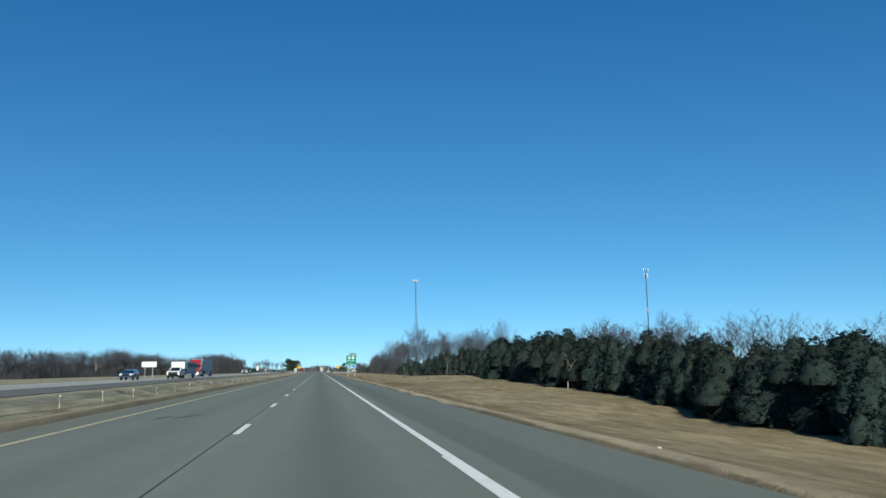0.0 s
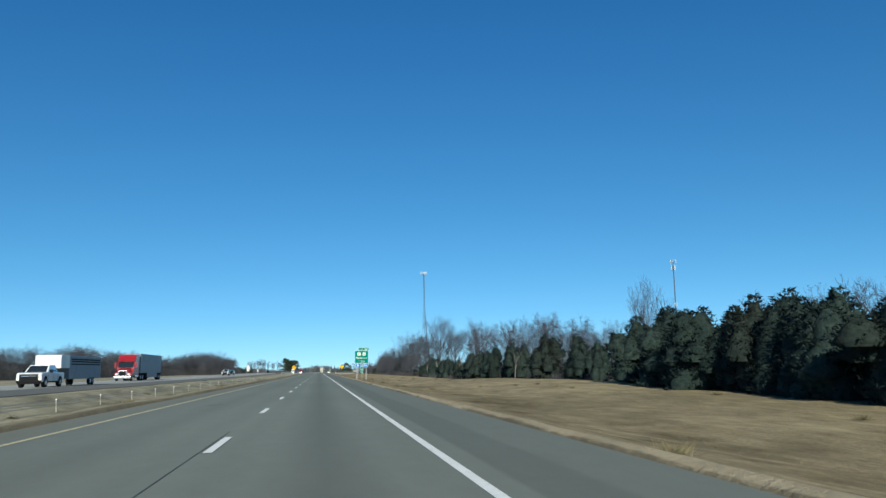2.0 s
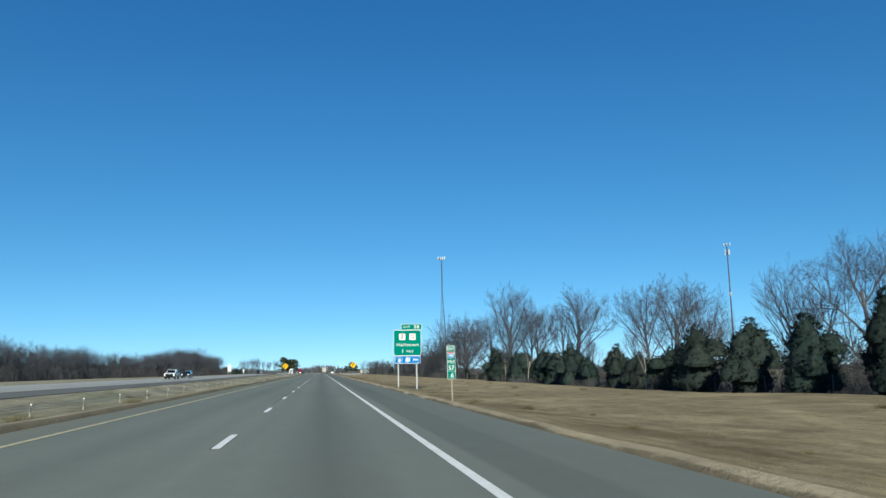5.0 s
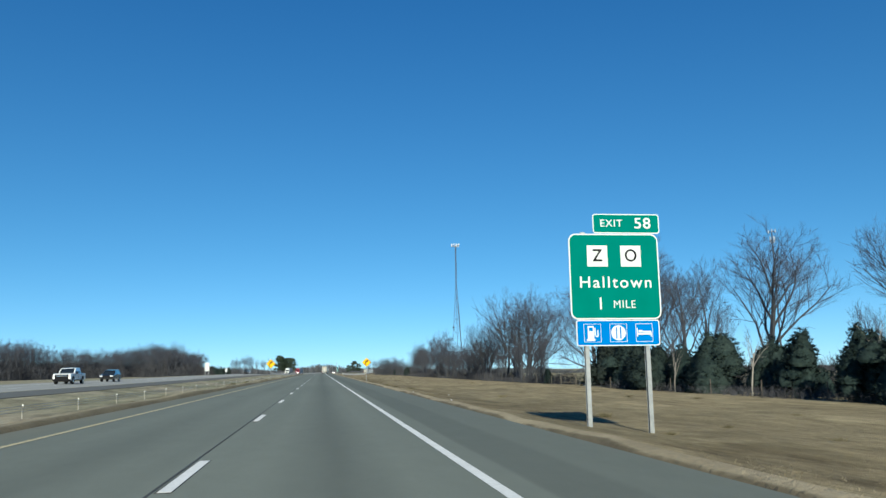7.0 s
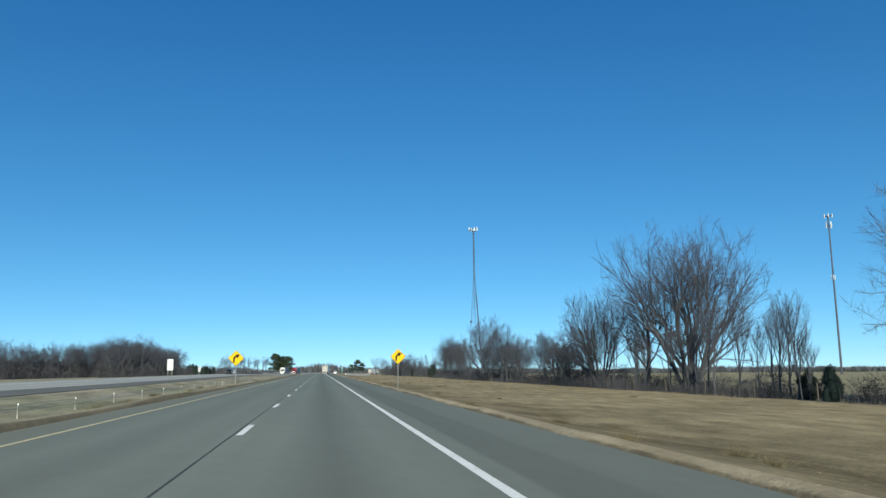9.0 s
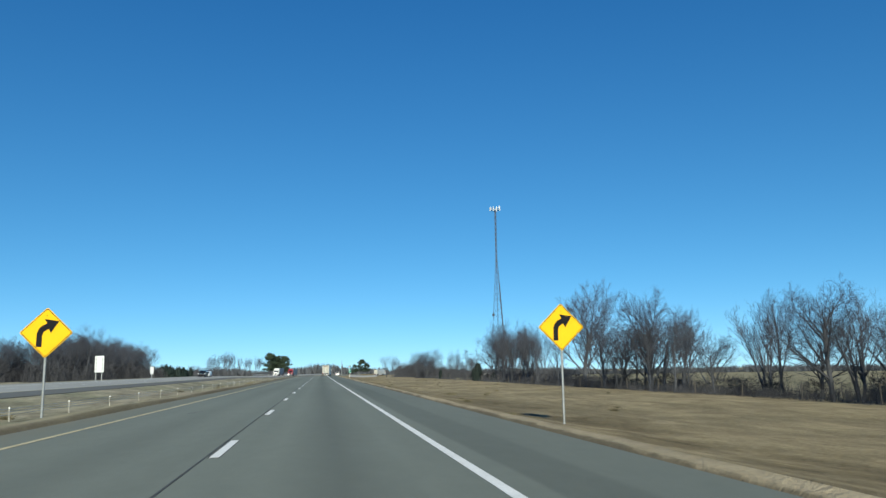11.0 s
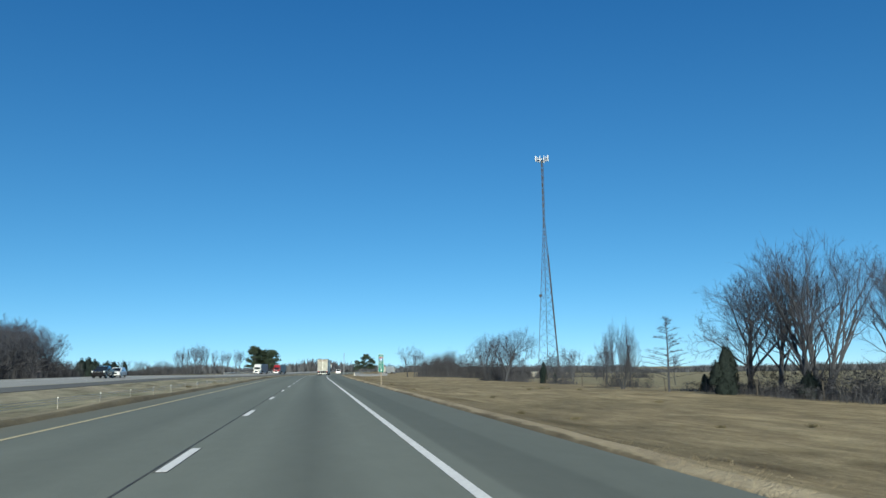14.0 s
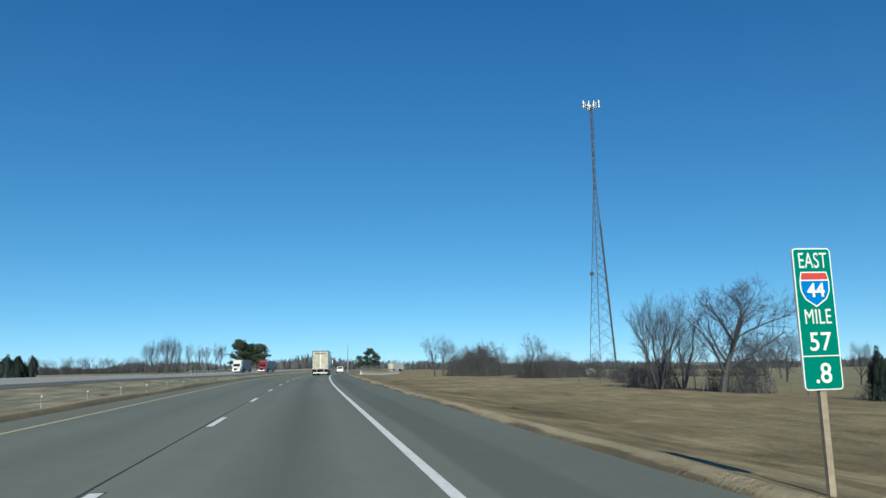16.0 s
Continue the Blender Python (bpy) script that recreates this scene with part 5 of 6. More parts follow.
# ---- towers ----
def lattice_tower(x, y, top):
    zb = at(x, y)
    t = thing("lattice_tower", "tall slender three-legged lattice mast with ring of white antennas", "communication tower", pose(x, y, zb, 0, 0, -15))
    h = top - zb
    half = lambda z: 0.32 + 4.6 * max(0, 1 - z / (h * 0.7))
    corner = lambda z, k: Vector((half(z) * math.cos(radians(90 + 120 * k)), half(z) * math.sin(radians(90 + 120 * k)), z))
    zs = [0]
    while zs[-1] < h - 3:
        zs.append(min(h, zs[-1] + max(3.0, 1.15 * half(zs[-1]))))
    for k in range(3):
        leg = Twigs()
        leg.tube([corner(z, k) for z in zs], [0.11 if z < h * 0.5 else 0.08 for z in zs], 6)
        part("leg", leg.mesh("leg", TOWER_STEEL), TOWER_STEEL, t)
    for a, b in zip(zs, zs[1:]):
        for k in range(3):
            j = (k + 1) % 3
            part("brace", tubes((corner(a, k), corner(b, j), 0.05), n=4), TOWER_STEEL, t)
            part("brace", tubes((corner(a, j), corner(b, k), 0.05), n=4), TOWER_STEEL, t)
    run = Twigs()
    run.tube([corner(z, 2) + Vector((0.3, -0.1, 0)) for z in zs], [0.22 if z < h * 0.55 else 0.09 for z in zs], 6)
    part("cable_run", run.mesh("cable_run", DARK_STEEL), DARK_STEEL, t, "dark bundle of cables up one leg")
    bm = bmesh.new()
    bmesh.ops.create_cone(bm, cap_ends=True, segments=14, radius1=0.7, radius2=0.7, depth=0.4, matrix=Matrix.Translation(corner(33, 1) + Vector((0, -0.6, 0))) @ pose(0, 0, 0, 90, 0, 0))
    part("dish", bm, DARK_STEEL, t)
    ring = 3.3
    plat = bmesh.new()
    for k in range(3):
        a, b = radians(90 + 120 * k), radians(210 + 120 * k)
        p, q = Vector((ring * math.cos(a), ring * math.sin(a), h)), Vector((ring * math.cos(b), ring * math.sin(b), h))
        for dz in (-0.5, 0.45):
            bm_tube(plat, p + Vector((0, 0, dz)), q + Vector((0, 0, dz)), 0.1, n=6)
        bm_tube(plat, Vector((0, 0, h - 0.6)), p, 0.12, n=6)
        bm_tube(plat, Vector((0, 0, h - 0.6)), (p + q) / 2, 0.1, n=6)
        for s in (0.05, 0.36, 0.66, 0.95):
            c = p.lerp(q, s)
            part("antenna", boxes((c.x - 0.13, c.x + 0.13, c.y - 0.1, c.y + 0.1, h - 0.9, h + 1.5)), POST_WHITE, t, "white panel antenna")
    part("platform", plat, TOWER_STEEL, t)
    return t


def monopole(x, y, top):
    zb = at(x, y)
    t = thing("monopole_tower", "distant slim steel mast with white antennas at its top", "communication tower", pose(x, y, zb))
    h = top - zb
    part("pole", tubes(((0, 0, -1), (0, 0, h), 0.75, 0.42), n=10), TOWER_STEEL, t)
    for z, r, n, hh in ((h - 0.5, 2.7, 6, 2.4), (h - 7, 1.9, 4, 4.5), (h * 0.6, 1.3, 3, 3.0)):
        part("mount", tubes(((-r, 0, z), (r, 0, z), 0.22), ((0, -r, z), (0, r, z), 0.22), n=6), TOWER_STEEL, t)
        for k in range(n):
            a = 6.283 * k / n
            c = Vector((r * math.cos(a), r * math.sin(a), z))
            part("antenna", boxes((c.x - 0.22, c.x + 0.22, c.y - 0.2, c.y + 0.2, z - hh * 0.4, z + hh * 0.6)), ALUMINIUM, t, "white panel antenna")
    return t


lattice_tower(94.8, 769.5, 88.8)
monopole(334.0, 755.0, 100.3)
hut = thing("equipment_hut", "small pale equipment hut at the foot of the mast", "hut", pose(84, 752, at(84, 752)) @ Matrix.Diagonal((0.6, 0.6, 0.65, 1)))
part("wall", boxes((-2.4, 2.4, -1.6, 1.6, -0.2, 2.6), bev=0.04), POST_CREAM, hut)
part("roof", boxes((-2.6, 2.6, -1.8, 1.8, 2.6, 2.85), bev=0.03), STEEL, hut)
part("door", boxes((-0.5, 0.5, -1.66, -1.58, 0.0, 2.05)), TRAILER_GREY, hut)


# ---- cable barrier in the median ----
post_bm = boxes((-0.03, 0.03, -0.022, 0.022, -0.4, 0.7), bev=0.006)
barrier = thing("cable_barrier", "steel cable median barrier on short white-capped posts", "barrier", pose(0, 0, 0))
post_me = to_mesh("post", post_bm, POST_CREAM)
cap_me = to_mesh("cap", boxes((-0.036, 0.036, -0.028, 0.028, 0.63, 0.715), bev=0.006), POST_WHITE)
BX = -15.0
# the posts stand at slightly uneven spacing
post_y = lambda k: 22.6 + 9.16 * k + float(np.interp(22.6 + 9.16 * k, (96, 290, 340, 422, 476, 560), (0.1, 1.6, 2.3, 1.8, 0.4, 1.1)))
for k in range(76):
    y = post_y(k)
    ob = new("post", post_me)
    ob.parent = barrier
    ob.location, ob.rotation_euler = (BX + cx(y), y, gz(BX, y)), (radians(RND.uniform(-3, 3)), radians(RND.uniform(-3, 3)), 0)
    cap = new("cap", cap_me)
    cap.parent = ob
for dz in (0.36, 0.5, 0.63):
    tw = Twigs()
    ys = [post_y(k) for k in range(76)]
    tw.tube([Vector((BX + cx(y), y, gz(BX, y) + dz)) for y in ys], [0.018] * len(ys), 4)
    part("cable", tw.mesh("cable", STEEL), STEEL, barrier)


# ---- lamp post, guard rails and concrete barrier by the bend ----
lamp = thing("lamp_post", "slim grey lamp post beside the bend", "street lamp", pose(9.8, 731, at(9.8, 731)))
part("pole", tubes(((0, 0, -0.3), (0, 0, 7.6), 0.13, 0.08), n=8), STEEL, lamp)
part("head", boxes((-0.12, 0.12, -0.9, 0.1, 7.5, 7.65), bev=0.03), STEEL, lamp)


def guard_rail(name, label, u, y0, y1, zf, material):
    g = thing(name, label, "guard rail", pose(0, 0, 0))
    tw = []
    bm = bmesh.new()
    ys = steps(y0, y1, 8)
    for a, b in zip(ys, ys[1:]):
        pa, pb = Vector((u + cx(a), a, zf(u, a))), Vector((u + cx(b), b, zf(u, b)))
        d = pb - pa
        for dz in (0.5, 0.68):
            bm_tube(bm, pa + Vector((0, 0, dz)), pb + Vector((0, 0, dz)), 0.09, n=6)
    part("rail", bm, material, g)
    n = int((y1 - y0) / 4)
    me = to_mesh("post", boxes((-0.1, 0.1, -0.1, 0.1, -0.3, 0.85)), POST_WHITE)
    for k in range(n):
        y = y0 + (k + 0.5) * (y1 - y0) / n
        ob = new("post", me)
        ob.parent = g
        ob.location = (u + cx(y), y, zf(u, y))
    return g


guard_rail("guard_rail", "galvanised guard rail with pale posts beside the far carriageway", -39.5, 745, 860, lambda u, y: gz(u, y), STEEL)
wall = thing("concrete_barrier", "low pale concrete barrier beside the exit lane", "barrier", pose(0, 0, 0))
ys = steps(740, 806, 5)
for a, b in zip(ys, ys[1:]):
    xa, xb = 13.8 + 0.27 * (a - 740), 13.8 + 0.27 * (b - 740)
    pa, pb = Vector((xa, a, at(xa, a))), Vector((xb, b, at(xb, b)))
    bm = bmesh.new()
    vs = []
    for p in (pa, pb):
        for dx, dz in ((-0.3, -0.4), (-0.3, 0.1), (-0.1, 0.4), (-0.08, 1.0), (0.08, 1.0), (0.1, 0.4), (0.3, 0.1), (0.3, -0.4)):
            vs.append(bm.verts.new((p.x + dx, p.y, p.z + dz)))
    for k in range(8):
        bm.faces.new((vs[k], vs[(k + 1) % 8], vs[8 + (k + 1) % 8], vs[8 + k]))
    bm.faces.new(vs[:8])
    bm.faces.new(vs[8:][::-1])
    bmesh.ops.recalc_face_normals(bm, faces=bm.faces)
    part("barrier_section", bm, CONCRETE, wall)


# ---- field fence and gate ----
fence = thing("field_fence", "wire field fence on weathered wooden posts", "fence", pose(0, 0, 0))
fp_me = to_mesh("post", tubes(((0, 0, -0.3), (0, 0, 1.25), 0.048, 0.042), n=7), FENCE_WOOD)
ys = [170 + 7.4 * k for k in range(62)]
for y in ys:
    if 319 < y < 326:
        continue
    ob = new("post", fp_me)
    ob.parent = fence
    ob.location, ob.rotation_euler = (31.2 + cx(y), y, gz(31.2, y)), (radians(RND.uniform(-4, 4)), radians(RND.uniform(-4, 4)), 0)
for dz in (0.4, 0.75, 1.15):
    tw = Twigs()
    tw.tube([Vector((31.2 + cx(y), y, gz(31.2, y) + dz)) for y in ys], [0.004] * len(ys), 3)
    part("wire", tw.mesh("wire", DARK_STEEL), DARK_STEEL, fence)
gate = thing("fence_brace", "weathered wooden H-shaped brace at a fence corner", "fence", pose(31.9, 327.5, at(31.9, 327.5), 0, 0, 12) @ Matrix.Diagonal((0.85, 0.85, 0.85, 1)))
for py in (-1.3, 1.3):
    part("post", tubes(((py, 0, -0.3), (py, 0, 1.75), 0.1, 0.09), n=8), FENCE_WOOD, gate)
part("rail", tubes(((-1.3, 0, 1.5), (1.3, 0, 1.5), 0.07), n=7), FENCE_WOOD, gate)
part("rail", tubes(((-1.3, 0, 0.5), (1.3, 0, 0.5), 0.05), n=7), FENCE_WOOD, gate)


# ---- vehicles ----
def prism(profile, x0, x1, bev=0.05, taper=None):
    """A side profile (y, z) spread from x0 to x1; taper: (z from which, share of the width lost at the top)."""
    bm = bmesh.new()
    f = bm.faces.new([bm.verts.new((x0, y, z)) for y, z in profile])
    g = bmesh.ops.extrude_face_region(bm, geom=[f])
    for v in g["geom"]:
        if isinstance(v, bmesh.types.BMVert):
            v.co.x = x1
    bmesh.ops.recalc_face_normals(bm, faces=bm.faces)
    if taper:
        zt = max(z for _, z in profile)
        for v in bm.verts:
            if v.co.z > taper[0]:
                v.co.x *= 1 - taper[1] * (v.co.z - taper[0]) / (zt - taper[0])
    if bev:
        bmesh.ops.bevel(bm, geom=list(bm.edges), offset=bev, segments=2, affect="EDGES", profile=0.6)
    return bm


def wheel(parent, x, y, r, w):
    bm = bmesh.new()
    bmesh.ops.create_cone(bm, cap_ends=True, segments=22, radius1=r, radius2=r, depth=w, matrix=Matrix.Translation((x, y, r)) @ pose(0, 0, 0, 0, 90, 0))
    bmesh.ops.bevel(bm, geom=[e for e in bm.edges if len(e.link_faces) == 2 and any(len(f.verts) > 4 for f in e.link_faces)], offset=r * 0.12, segments=2, affect="EDGES")
    t = part("wheel", bm, RUBBER, parent)
    s = 1 if x > 0 else -1
    bm = bmesh.new()
    bmesh.ops.create_cone(bm, cap_ends=True, segments=18, radius1=r * 0.62, radius2=r * 0.5, depth=0.05, matrix=Matrix.Translation((x + s * w * 0.5, y, r)) @ pose(0, 0, 0, 0, 90 * s, 0))
    bmesh.ops.create_cone(bm, cap_ends=True, segments=10, radius1=r * 0.2, radius2=r * 0.16, depth=0.09, matrix=Matrix.Translation((x + s * w * 0.5, y, r)) @ pose(0, 0, 0, 0, 90 * s, 0))
    part("rim", bm, CHROME, t)
    return t


def pickup(name, label, m, paint_mat, group="traffic"):
    """A crew-cab pickup, its front towards -y."""
    t = thing(name, label, "pickup truck", m, group)
    part("body", prism([(-2.95, 0.5), (-2.95, 1.12), (-2.75, 1.22), (-1.35, 1.3), (-1.3, 1.25), (2.9, 1.25), (2.9, 0.55), (2.2, 0.45), (-2.3, 0.42)], -1.0, 1.0, 0.06), paint_mat, t)
    part("cab", prism([(-1.4, 1.2), (-0.55, 1.88), (1.0, 1.92), (1.25, 1.2)], -0.95, 0.95, 0.05, (1.2, 0.16)), paint_mat, t)
    part("windscreen", prism([(-1.35, 1.28), (-0.66, 1.83), (-0.6, 1.83), (-1.28, 1.28)], -0.8, 0.8, 0, (1.28, 0.1)), GLASS, t)
    for s in (-1, 1):
        part("side_window", prism([(-1.0, 1.3), (-0.5, 1.76), (0.9, 1.78), (1.05, 1.3)], s * 0.93 - 0.02, s * 0.93 + 0.02, 0, (1.25, 0.14)), GLASS, t)
        part("headlight", boxes((s * 0.8 - 0.17, s * 0.8 + 0.17, -2.99, -2.9, 0.9, 1.12), bev=0.02), LAMP_CLEAR, t)
        part("tail_light", boxes((s * 0.88 - 0.08, s * 0.88 + 0.08, 2.88, 2.94, 0.8, 1.2), bev=0.02), LAMP_RED, t)
        part("mirror", boxes((s * 1.1 - 0.12, s * 1.1 + 0.12, -0.95, -0.85, 1.2, 1.5), bev=0.03), BLACK, t)
        part("door_seam", boxes((s * 1.003 - 0.004, s * 1.003 + 0.004, -0.03, 0.0, 0.55, 1.2), (s * 1.003 - 0.004, s * 1.003 + 0.004, 1.12, 1.15, 0.55, 1.2), (s * 1.003 - 0.004, s * 1.003 + 0.004, -1.22, -1.19, 0.55, 1.2)), BLACK, t)
        part("sill", boxes((s * 0.99 - 0.03, s * 0.99 + 0.03, -1.4, 1.3, 0.4, 0.52), bev=0.01), BLACK, t)
        for wy in (-1.95, 1.8):
            arch = bmesh.new()
            bmesh.ops.create_cone(arch, cap_ends=True, segments=18, radius1=0.5, radius2=0.5, depth=0.03, matrix=Matrix.Translation((s * 0.995, wy, 0.46)) @ Matrix.Rotation(math.pi / 2, 4, "Y"))
            part("wheel_arch", arch, BLACK, t)
    part("tailgate_bed", boxes((-0.85, 0.85, 1.4, 2.8, 1.2, 1.26)), BLACK, t)
    part("grille", boxes((-0.74, 0.74, -3.04, -2.92, 0.6, 1.12), bev=0.02), BLACK, t)
    part("air_dam", boxes((-0.9, 0.9, -3.0, -2.8, 0.3, 0.5), bev=0.03), BLACK, t)
    part("grille_bar", boxes((-0.6, 0.6, -3.06, -3.02, 0.93, 0.99)), CHROME, t)
    part("bumper", boxes((-0.98, 0.98, -3.06, -2.85, 0.42, 0.6), bev=0.05), BLACK, t)
    for x, y in ((-0.88, -1.95), (0.88, -1.95), (-0.88, 1.8), (0.88, 1.8)):
        wheel(t, x, y, 0.42, 0.28)
    return t


def suv(name, label, m, paint_mat, category="car", h=1.72, group="traffic"):
    t = thing(name, label, category, m, group)
    part("body", prism([(-2.35, 0.42), (-2.38, 0.8), (-2.2, 0.98), (-1.1, 1.08), (2.25, 1.1), (2.35, 0.8), (2.3, 0.4), (-1.8, 0.34)], -0.93, 0.93, 0.07), paint_mat, t)
    part("cabin", prism([(-1.25, 1.0), (-0.45, h - 0.06), (1.5, h), (2.2, 1.05)], -0.88, 0.88, 0.05, (1.05, 0.2)), paint_mat, t)
    part("windscreen", prism([(-1.22, 1.08), (-0.55, h - 0.12), (-0.48, h - 0.12), (-1.12, 1.08)], -0.74, 0.74, 0, (1.08, 0.12)), GLASS, t)
    part("rear_window", prism([(2.1, 1.12), (1.62, h - 0.12), (1.7, h - 0.12), (2.2, 1.12)], -0.7, 0.7, 0, (1.08, 0.12)), GLASS, t)
    for s in (-1, 1):
        part("side_window", prism([(-0.95, 1.1), (-0.4, h - 0.15), (1.4, h - 0.12), (1.85, 1.12)], s * 0.855 - 0.02, s * 0.855 + 0.02, 0, (1.05, 0.17)), GLASS, t)
        part("headlight", boxes((s * 0.7 - 0.2, s * 0.7 + 0.2, -2.42, -2.28, 0.72, 0.9), bev=0.03), LAMP_CLEAR, t)
        part("tail_light", boxes((s * 0.78 - 0.12, s * 0.78 + 0.12, 2.28, 2.4, 0.8, 1.05), bev=0.03), LAMP_RED, t)
    part("grille", boxes((-0.5, 0.5, -2.42, -2.3, 0.6, 0.82), bev=0.02), BLACK, t)
    for x, y in ((-0.82, -1.45), (0.82, -1.45), (-0.82, 1.45), (0.82, 1.45)):
        wheel(t, x, y, 0.36, 0.24)
    return t


RUST_MARK = painted("dull_red_brown_marking", (0.16, 0.07, 0.05), 0.7, dirt=0.2)


def box_trailer(t, y0, y1, side, door, h=4.05, w=2.6):
    """The van trailer of a lorry between y0 (nose) and y1 (doors), as parts of t."""
    part("trailer_box", boxes((-w / 2, w / 2, y0, y1 - 0.06, 1.15, h), bev=0.03), side, t)
    for s in (-1, 1):
        d = part("rear_door", boxes((s * w / 4 - w / 4 + 0.06, s * w / 4 + w / 4 - 0.06, y1 - 0.06, y1, 1.3, h - 0.12), bev=0.015), door, t, "cream trailer door")
        for k in (0.3, 0.75):
            part("lock_rod", tubes(((s * w * k * 0.5, y1 + 0.03, 1.35), (s * w * k * 0.5, y1 + 0.03, h - 0.2), 0.025), n=6), STEEL, d)
        for zz in (1.8, 2.5, 3.2):
            part("hinge", boxes((s * (w / 2 - 0.12) - 0.09, s * (w / 2 - 0.12) + 0.09, y1, y1 + 0.03, zz - 0.05, zz + 0.05)), STEEL, d)
        part("tail_light", boxes((s * 1.05 - 0.16, s * 1.05 + 0.16, y1 - 0.03, y1 + 0.02, 1.0, 1.14)), LAMP_RED, t)
        part("mud_flap", boxes((s * 0.98 - 0.3, s * 0.98 + 0.3, y1 - 0.5, y1 - 0.47, 0.3, 1.05)), RUBBER, t)
        part("guard_leg", boxes((s * 0.55 - 0.05, s * 0.55 + 0.05, y1 - 0.08, y1, 0.5, 1.2)), STEEL, t)
        part("corner_post", boxes((s * (w / 2 - 0.04) - 0.05, s * (w / 2 - 0.04) + 0.05, y1 - 0.07, y1 + 0.012, 1.15, h)), TOWER_STEEL, t)
    part("bumper_bar", boxes((-1.15, 1.15, y1 - 0.1, y1, 0.45, 0.6), bev=0.01), POST_WHITE, t)
    part("rear_sill", boxes((-w / 2, w / 2, y1 - 0.08, y1 + 0.015, 1.12, 1.3)), STEEL, t)
    part("header", boxes((-w / 2, w / 2, y1 - 0.08, y1 + 0.015, h - 0.12, h)), TOWER_STEEL, t)
    part("marking", boxes((-0.85, 0.85, y1 + 0.002, y1 + 0.012, h - 0.52, h - 0.36)), RUST_MARK, t, "dull red-brown line of lettering")
    part("side_skirt", boxes((-1.25, -1.2, y0 + 5, y1 - 3.4, 0.45, 1.15), (1.2, 1.25, y0 + 5, y1 - 3.4, 0.45, 1.15)), side, t)
    part("chassis", boxes((-0.5, 0.5, y0 + 0.5, y1 - 0.1, 0.95, 1.15)), BLACK, t)
    for y in (y1 - 1.2, y1 - 2.5):
        for x in (-1.05, 1.05):
            wheel(t, x, y, 0.5, 0.5)


def semi(name, label, m, cab_mat, side, door=None, length=16.0, group="traffic"):
    """A conventional tractor with its van trailer, the bonnet towards -y, nose at y = 0."""
    t = thing(name, label, "lorry", m, group)
    part("bonnet", prism([(0.1, 0.6), (0.0, 1.25), (0.3, 1.6), (1.9, 1.95), (1.9, 0.6)], -0.8, 0.8, 0.1), cab_mat, t)
    for s in (-1, 1):
        part("fender", prism([(0.25, 0.75), (0.3, 1.05), (0.75, 1.25), (1.7, 1.25), (1.8, 0.8)], s * 1.0 - 0.22, s * 1.0 + 0.22, 0.08), cab_mat, t)
    part("sun_visor", prism([(1.95, 2.78), (1.85, 2.95), (2.3, 3.05), (2.3, 2.9)], -1.15, 1.15, 0.02), cab_mat, t)
    part("cab", prism([(1.7, 0.7), (1.7, 1.9), (2.15, 2.85), (3.1, 3.85), (4.9, 3.95), (4.9, 0.7)], -1.22, 1.22, 0.07), cab_mat, t)
    part("windscreen", prism([(1.66, 1.95), (2.08, 2.8), (2.16, 2.8), (1.76, 1.95)], -1.08, 1.08, 0.01), GLASS, t)
    part("grille_surround", boxes((-0.6, 0.6, -0.03, 0.1, 0.65, 1.5), bev=0.03), CHROME, t)
    part("grille", boxes((-0.5, 0.5, -0.05, 0.1, 0.72, 1.42), bev=0.01), BLACK, t)
    part("bumper", boxes((-1.2, 1.2, -0.15, 0.25, 0.35, 0.7), bev=0.06), CHROME, t)
    for s in (-1, 1):
        part("headlight", boxes((s * 0.85 - 0.16, s * 0.85 + 0.16, 0.0, 0.2, 0.85, 1.1), bev=0.03), LAMP_CLEAR, t)
        part("side_window", boxes((s * 1.23 - 0.02, s * 1.23 + 0.02, 2.2, 3.1, 2.0, 2.7), bev=0.015), GLASS, t)
        part("mirror", boxes((s * 1.45 - 0.12, s * 1.45 + 0.12, 1.75, 1.85, 1.9, 2.7), bev=0.03), cab_mat, t)
        part("exhaust", tubes(((s * 1.1, 5.05, 1.0), (s * 1.1, 5.05, 3.9), 0.08), n=8), CHROME, t)
        part("fuel_tank", tubes(((s * 0.95, 2.3, 0.7), (s * 0.95, 4.4, 0.7), 0.32), n=12), CHROME, t)
    part("frame", boxes((-0.45, 0.45, 1.0, 8.0, 0.7, 0.95)), BLACK, t)
    for y in (1.0, 6.0, 7.3):
        for x in (-1.0, 1.0):
            wheel(t, x, y, 0.5, 0.3 if y < 2 else 0.5)
    box_trailer(t, 5.5, 5.5 + length, side, door or side)
    return t


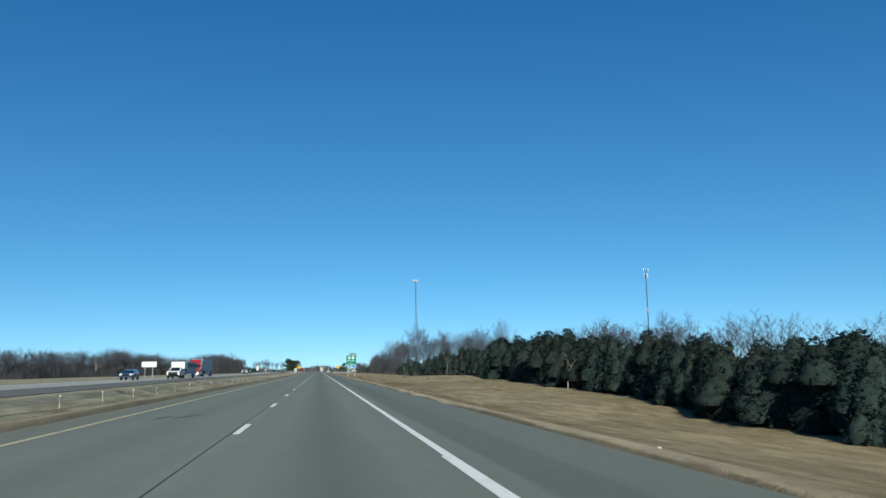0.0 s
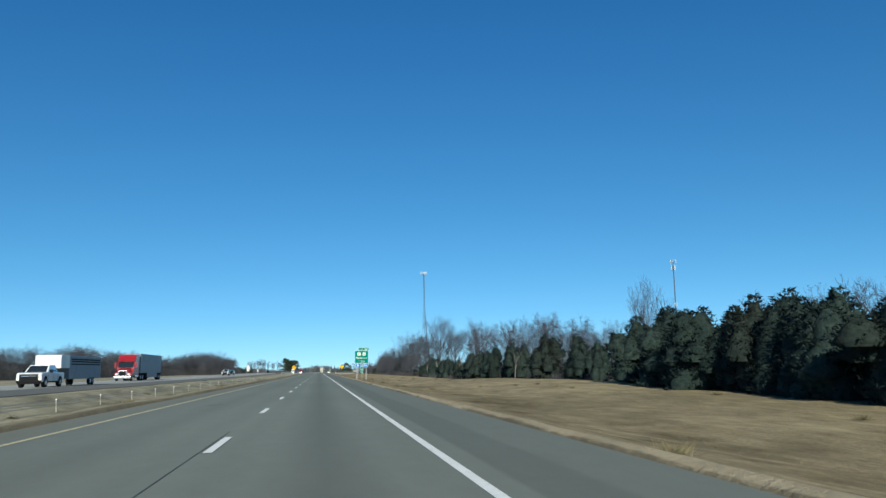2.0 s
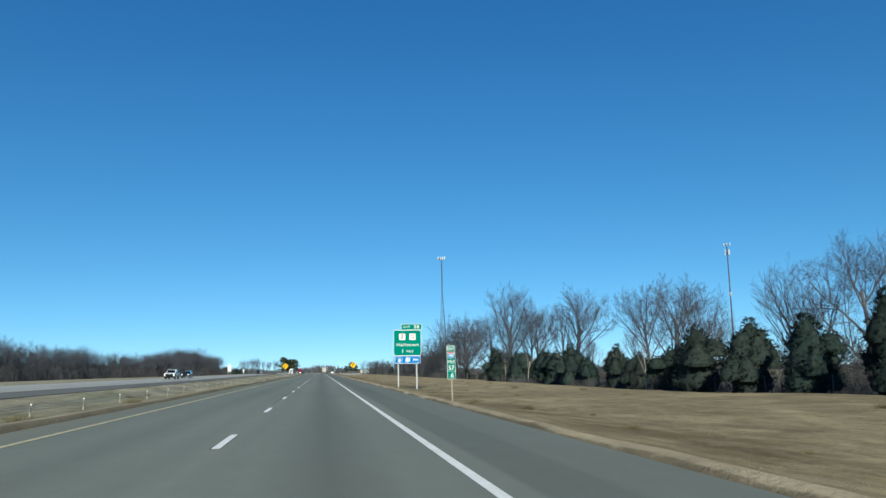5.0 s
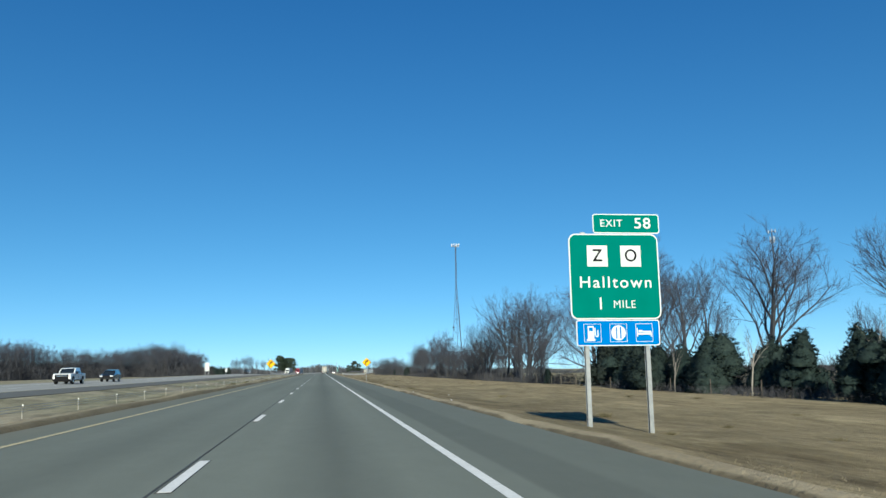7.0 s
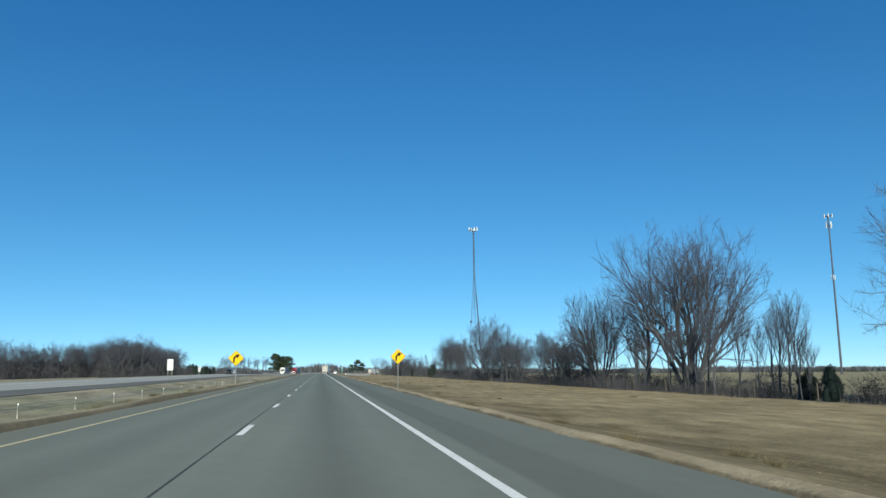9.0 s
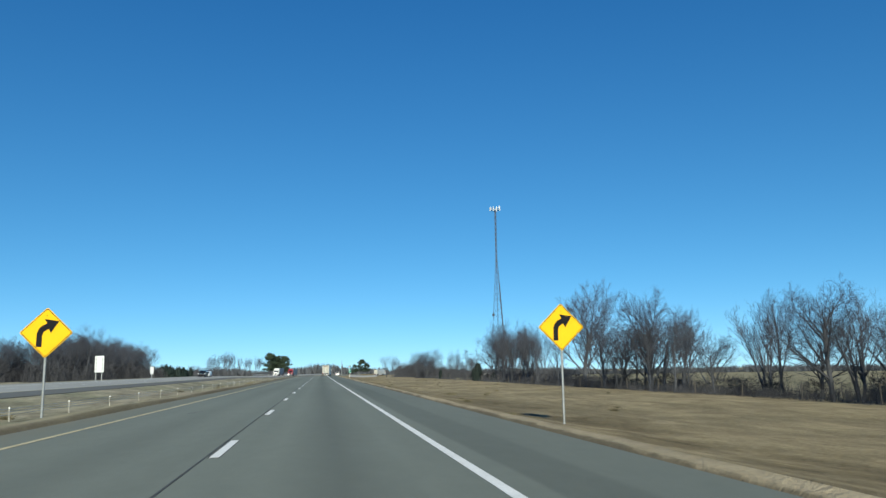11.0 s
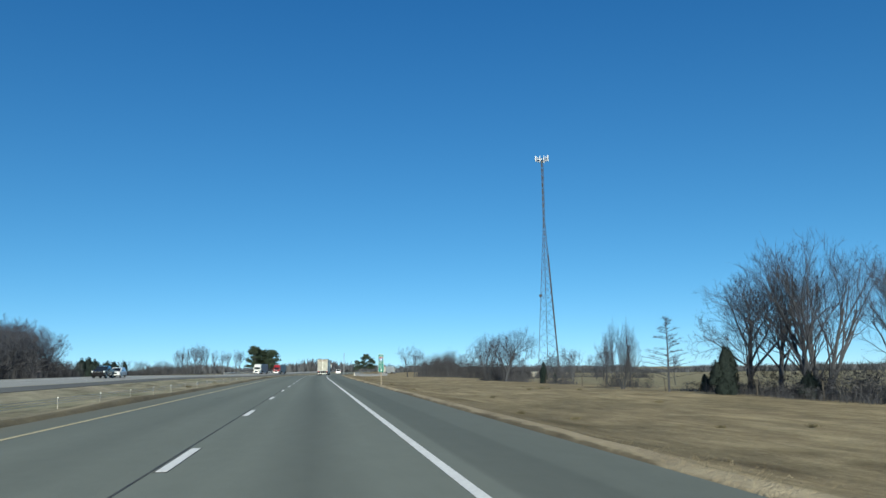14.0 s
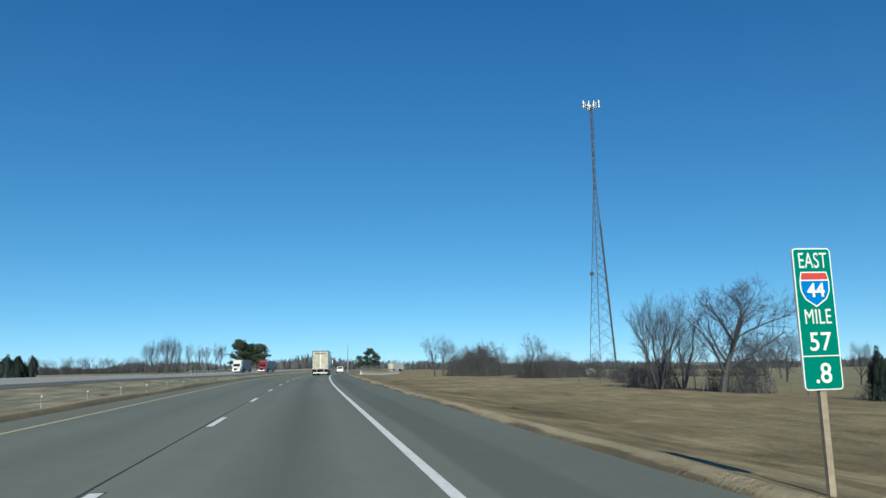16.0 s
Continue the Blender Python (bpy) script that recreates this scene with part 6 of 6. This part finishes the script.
def gooseneck(m):
    """A long enclosed gooseneck trailer with a white nose, coupled behind a pickup."""
    t = thing("livestock_trailer", "long grey gooseneck trailer with a white nose behind a pickup", "trailer", m, "traffic")
    part("box", boxes((-1.1, 1.1, 2.4, 13.0, 0.62, 2.5), bev=0.05), TRAILER_GREY, t)
    part("nose", prism([(0.0, 1.62), (0.0, 2.72), (0.25, 2.82), (2.5, 2.82), (2.5, 1.62)], -1.1, 1.1, 0.06), VAN_WHITE, t, "white overhanging nose")
    part("roof", boxes((-1.08, 1.08, 2.4, 13.0, 2.5, 2.8), bev=0.08), TRAILER_GREY, t)
    for z in (1.95, 2.2, 2.4):
        for s in (-1, 1):
            part("slat", boxes((s * 1.11 - 0.02, s * 1.11 + 0.02, 3.0, 12.6, z, z + 0.1)), BLACK, t)
    for y in (9.2, 10.2):
        for x in (-1.0, 1.0):
            wheel(t, x, y, 0.4, 0.26)
    part("coupler", tubes(((0, 0.8, 1.65), (0, 0.8, 1.15), 0.09), n=8), BLACK, t)
    return t


def lane_pose(u, y, turn=0.0):
    a = math.degrees(max(0, y - CURVE_AT) / RADIUS)
    z = opp_z(u, y) if u < -20 else zr(y)
    return pose(u + cx(y) + (sh(y) if u < -20 else 0), y, z + 0.01, 0, 0, turn - a)


def lorry_ahead():
    """The lorry that travels ahead in the same lane, seen from behind: nose at the far end."""
    return semi("lorry", "white lorry with a cream-doored van trailer, seen from behind", lane_pose(0.1, 652 + 21.6, 180), VAN_WHITE, VAN_WHITE, CREAM)


lorry_ahead()
semi("lorry", "red tractor with a long grey van trailer", lane_pose(-27.3, 186), CAB_RED, TRAILER_GREY)
pickup("pickup_truck", "white crew-cab pickup pulling a long trailer", lane_pose(-23.5, 139), CAR_WHITE)
gooseneck(lane_pose(-23.5, 140.6))
pickup("pickup_truck", "white pickup with a load on its bed", lane_pose(-27.2, 329), CAR_WHITE)
suv("car", "black four-door car on the far carriageway", lane_pose(-27.3, 349), CAR_BLACK)
suv("car", "dark blue low car on the far carriageway", lane_pose(-27.3, 122), CAR_BLUE, h=1.5)
pickup("pickup_truck", "black pickup with bright headlamps", lane_pose(-27.2, 590), CAR_BLACK)
suv("car", "white estate car on the far carriageway", lane_pose(-27.2, 599), CAR_WHITE)
semi("lorry", "white tractor with a dark grey van trailer", lane_pose(-27.3, 781), VAN_WHITE, TRAILER_GREY)
semi("lorry", "red tractor with a short flat load", lane_pose(-23.6, 808), CAB_RED, TRAILER_GREY)
suv("car", "white car going round the bend", lane_pose(1.2, 742, 180), CAR_WHITE)
semi("lorry", "distant white lorry leaving along the exit lane", pose(44, 905, at(44, 905), 0, 0, 160), VAN_WHITE, VAN_WHITE, CREAM)

# ---- litter and marks ----
for x, y in ((7.0, 17.5), (6.4, 57), (6.9, 271), (6.2, 283), (9.3, 160), (-11, 95), (-12.5, 282), (10.2, 292)):
    r = random.Random(int(y))
    bm = bmesh.new()
    bmesh.ops.create_icosphere(bm, subdivisions=1, radius=0.06)
    for v in bm.verts:
        v.co *= r.uniform(0.6, 1.4)
        v.co.z *= 0.5
    ob = tagged(new("litter", to_mesh("litter", bm, LITTER)), "crumpled scrap of pale litter on the verge", "litter", "litter on the verge")
    ob.location = (x, y, at(x, y) + 0.05)


def crack(u, y, length, width, slant, seed):
    """A dark tar-filled scar in the lane."""
    r = random.Random(seed)
    v, f = [], []
    n = 9
    for i in range(n):
        s = i / (n - 1)
        w = width * (0.35 + math.sin(math.pi * s)) * r.uniform(0.6, 1.2) / 2
        c = (u + slant * s + r.gauss(0, 0.02) + cx(y), y + length * s)
        v += [(c[0] - w, c[1], zr(y) + 0.004), (c[0] + w, c[1], zr(y) + 0.004)]
    for i in range(n - 1):
        f.append((2 * i, 2 * i + 1, 2 * i + 3, 2 * i + 2))
    part("tar_scar", mesh_from("tar_scar", v, f, TAR), TAR, road)


for i, (u, y, l, w, s) in enumerate(((-4.7, 24.5, 1.6, 0.14, 0.25), (-4.2, 24.8, 1.8, 0.16, 0.5), (-4.3, 97.6, 1.5, 0.14, 0.4), (-4.6, 271, 1.8, 0.15, 0.6), (-4.6, 413.4, 1.7, 0.15, 0.4), (-4.6, 530, 1.5, 0.14, 0.35), (-4.4, 496, 1.4, 0.15, 0.2), (-4.5, 386, 1.4, 0.12, 0.3))):
    crack(u, y, l, w, s, i)
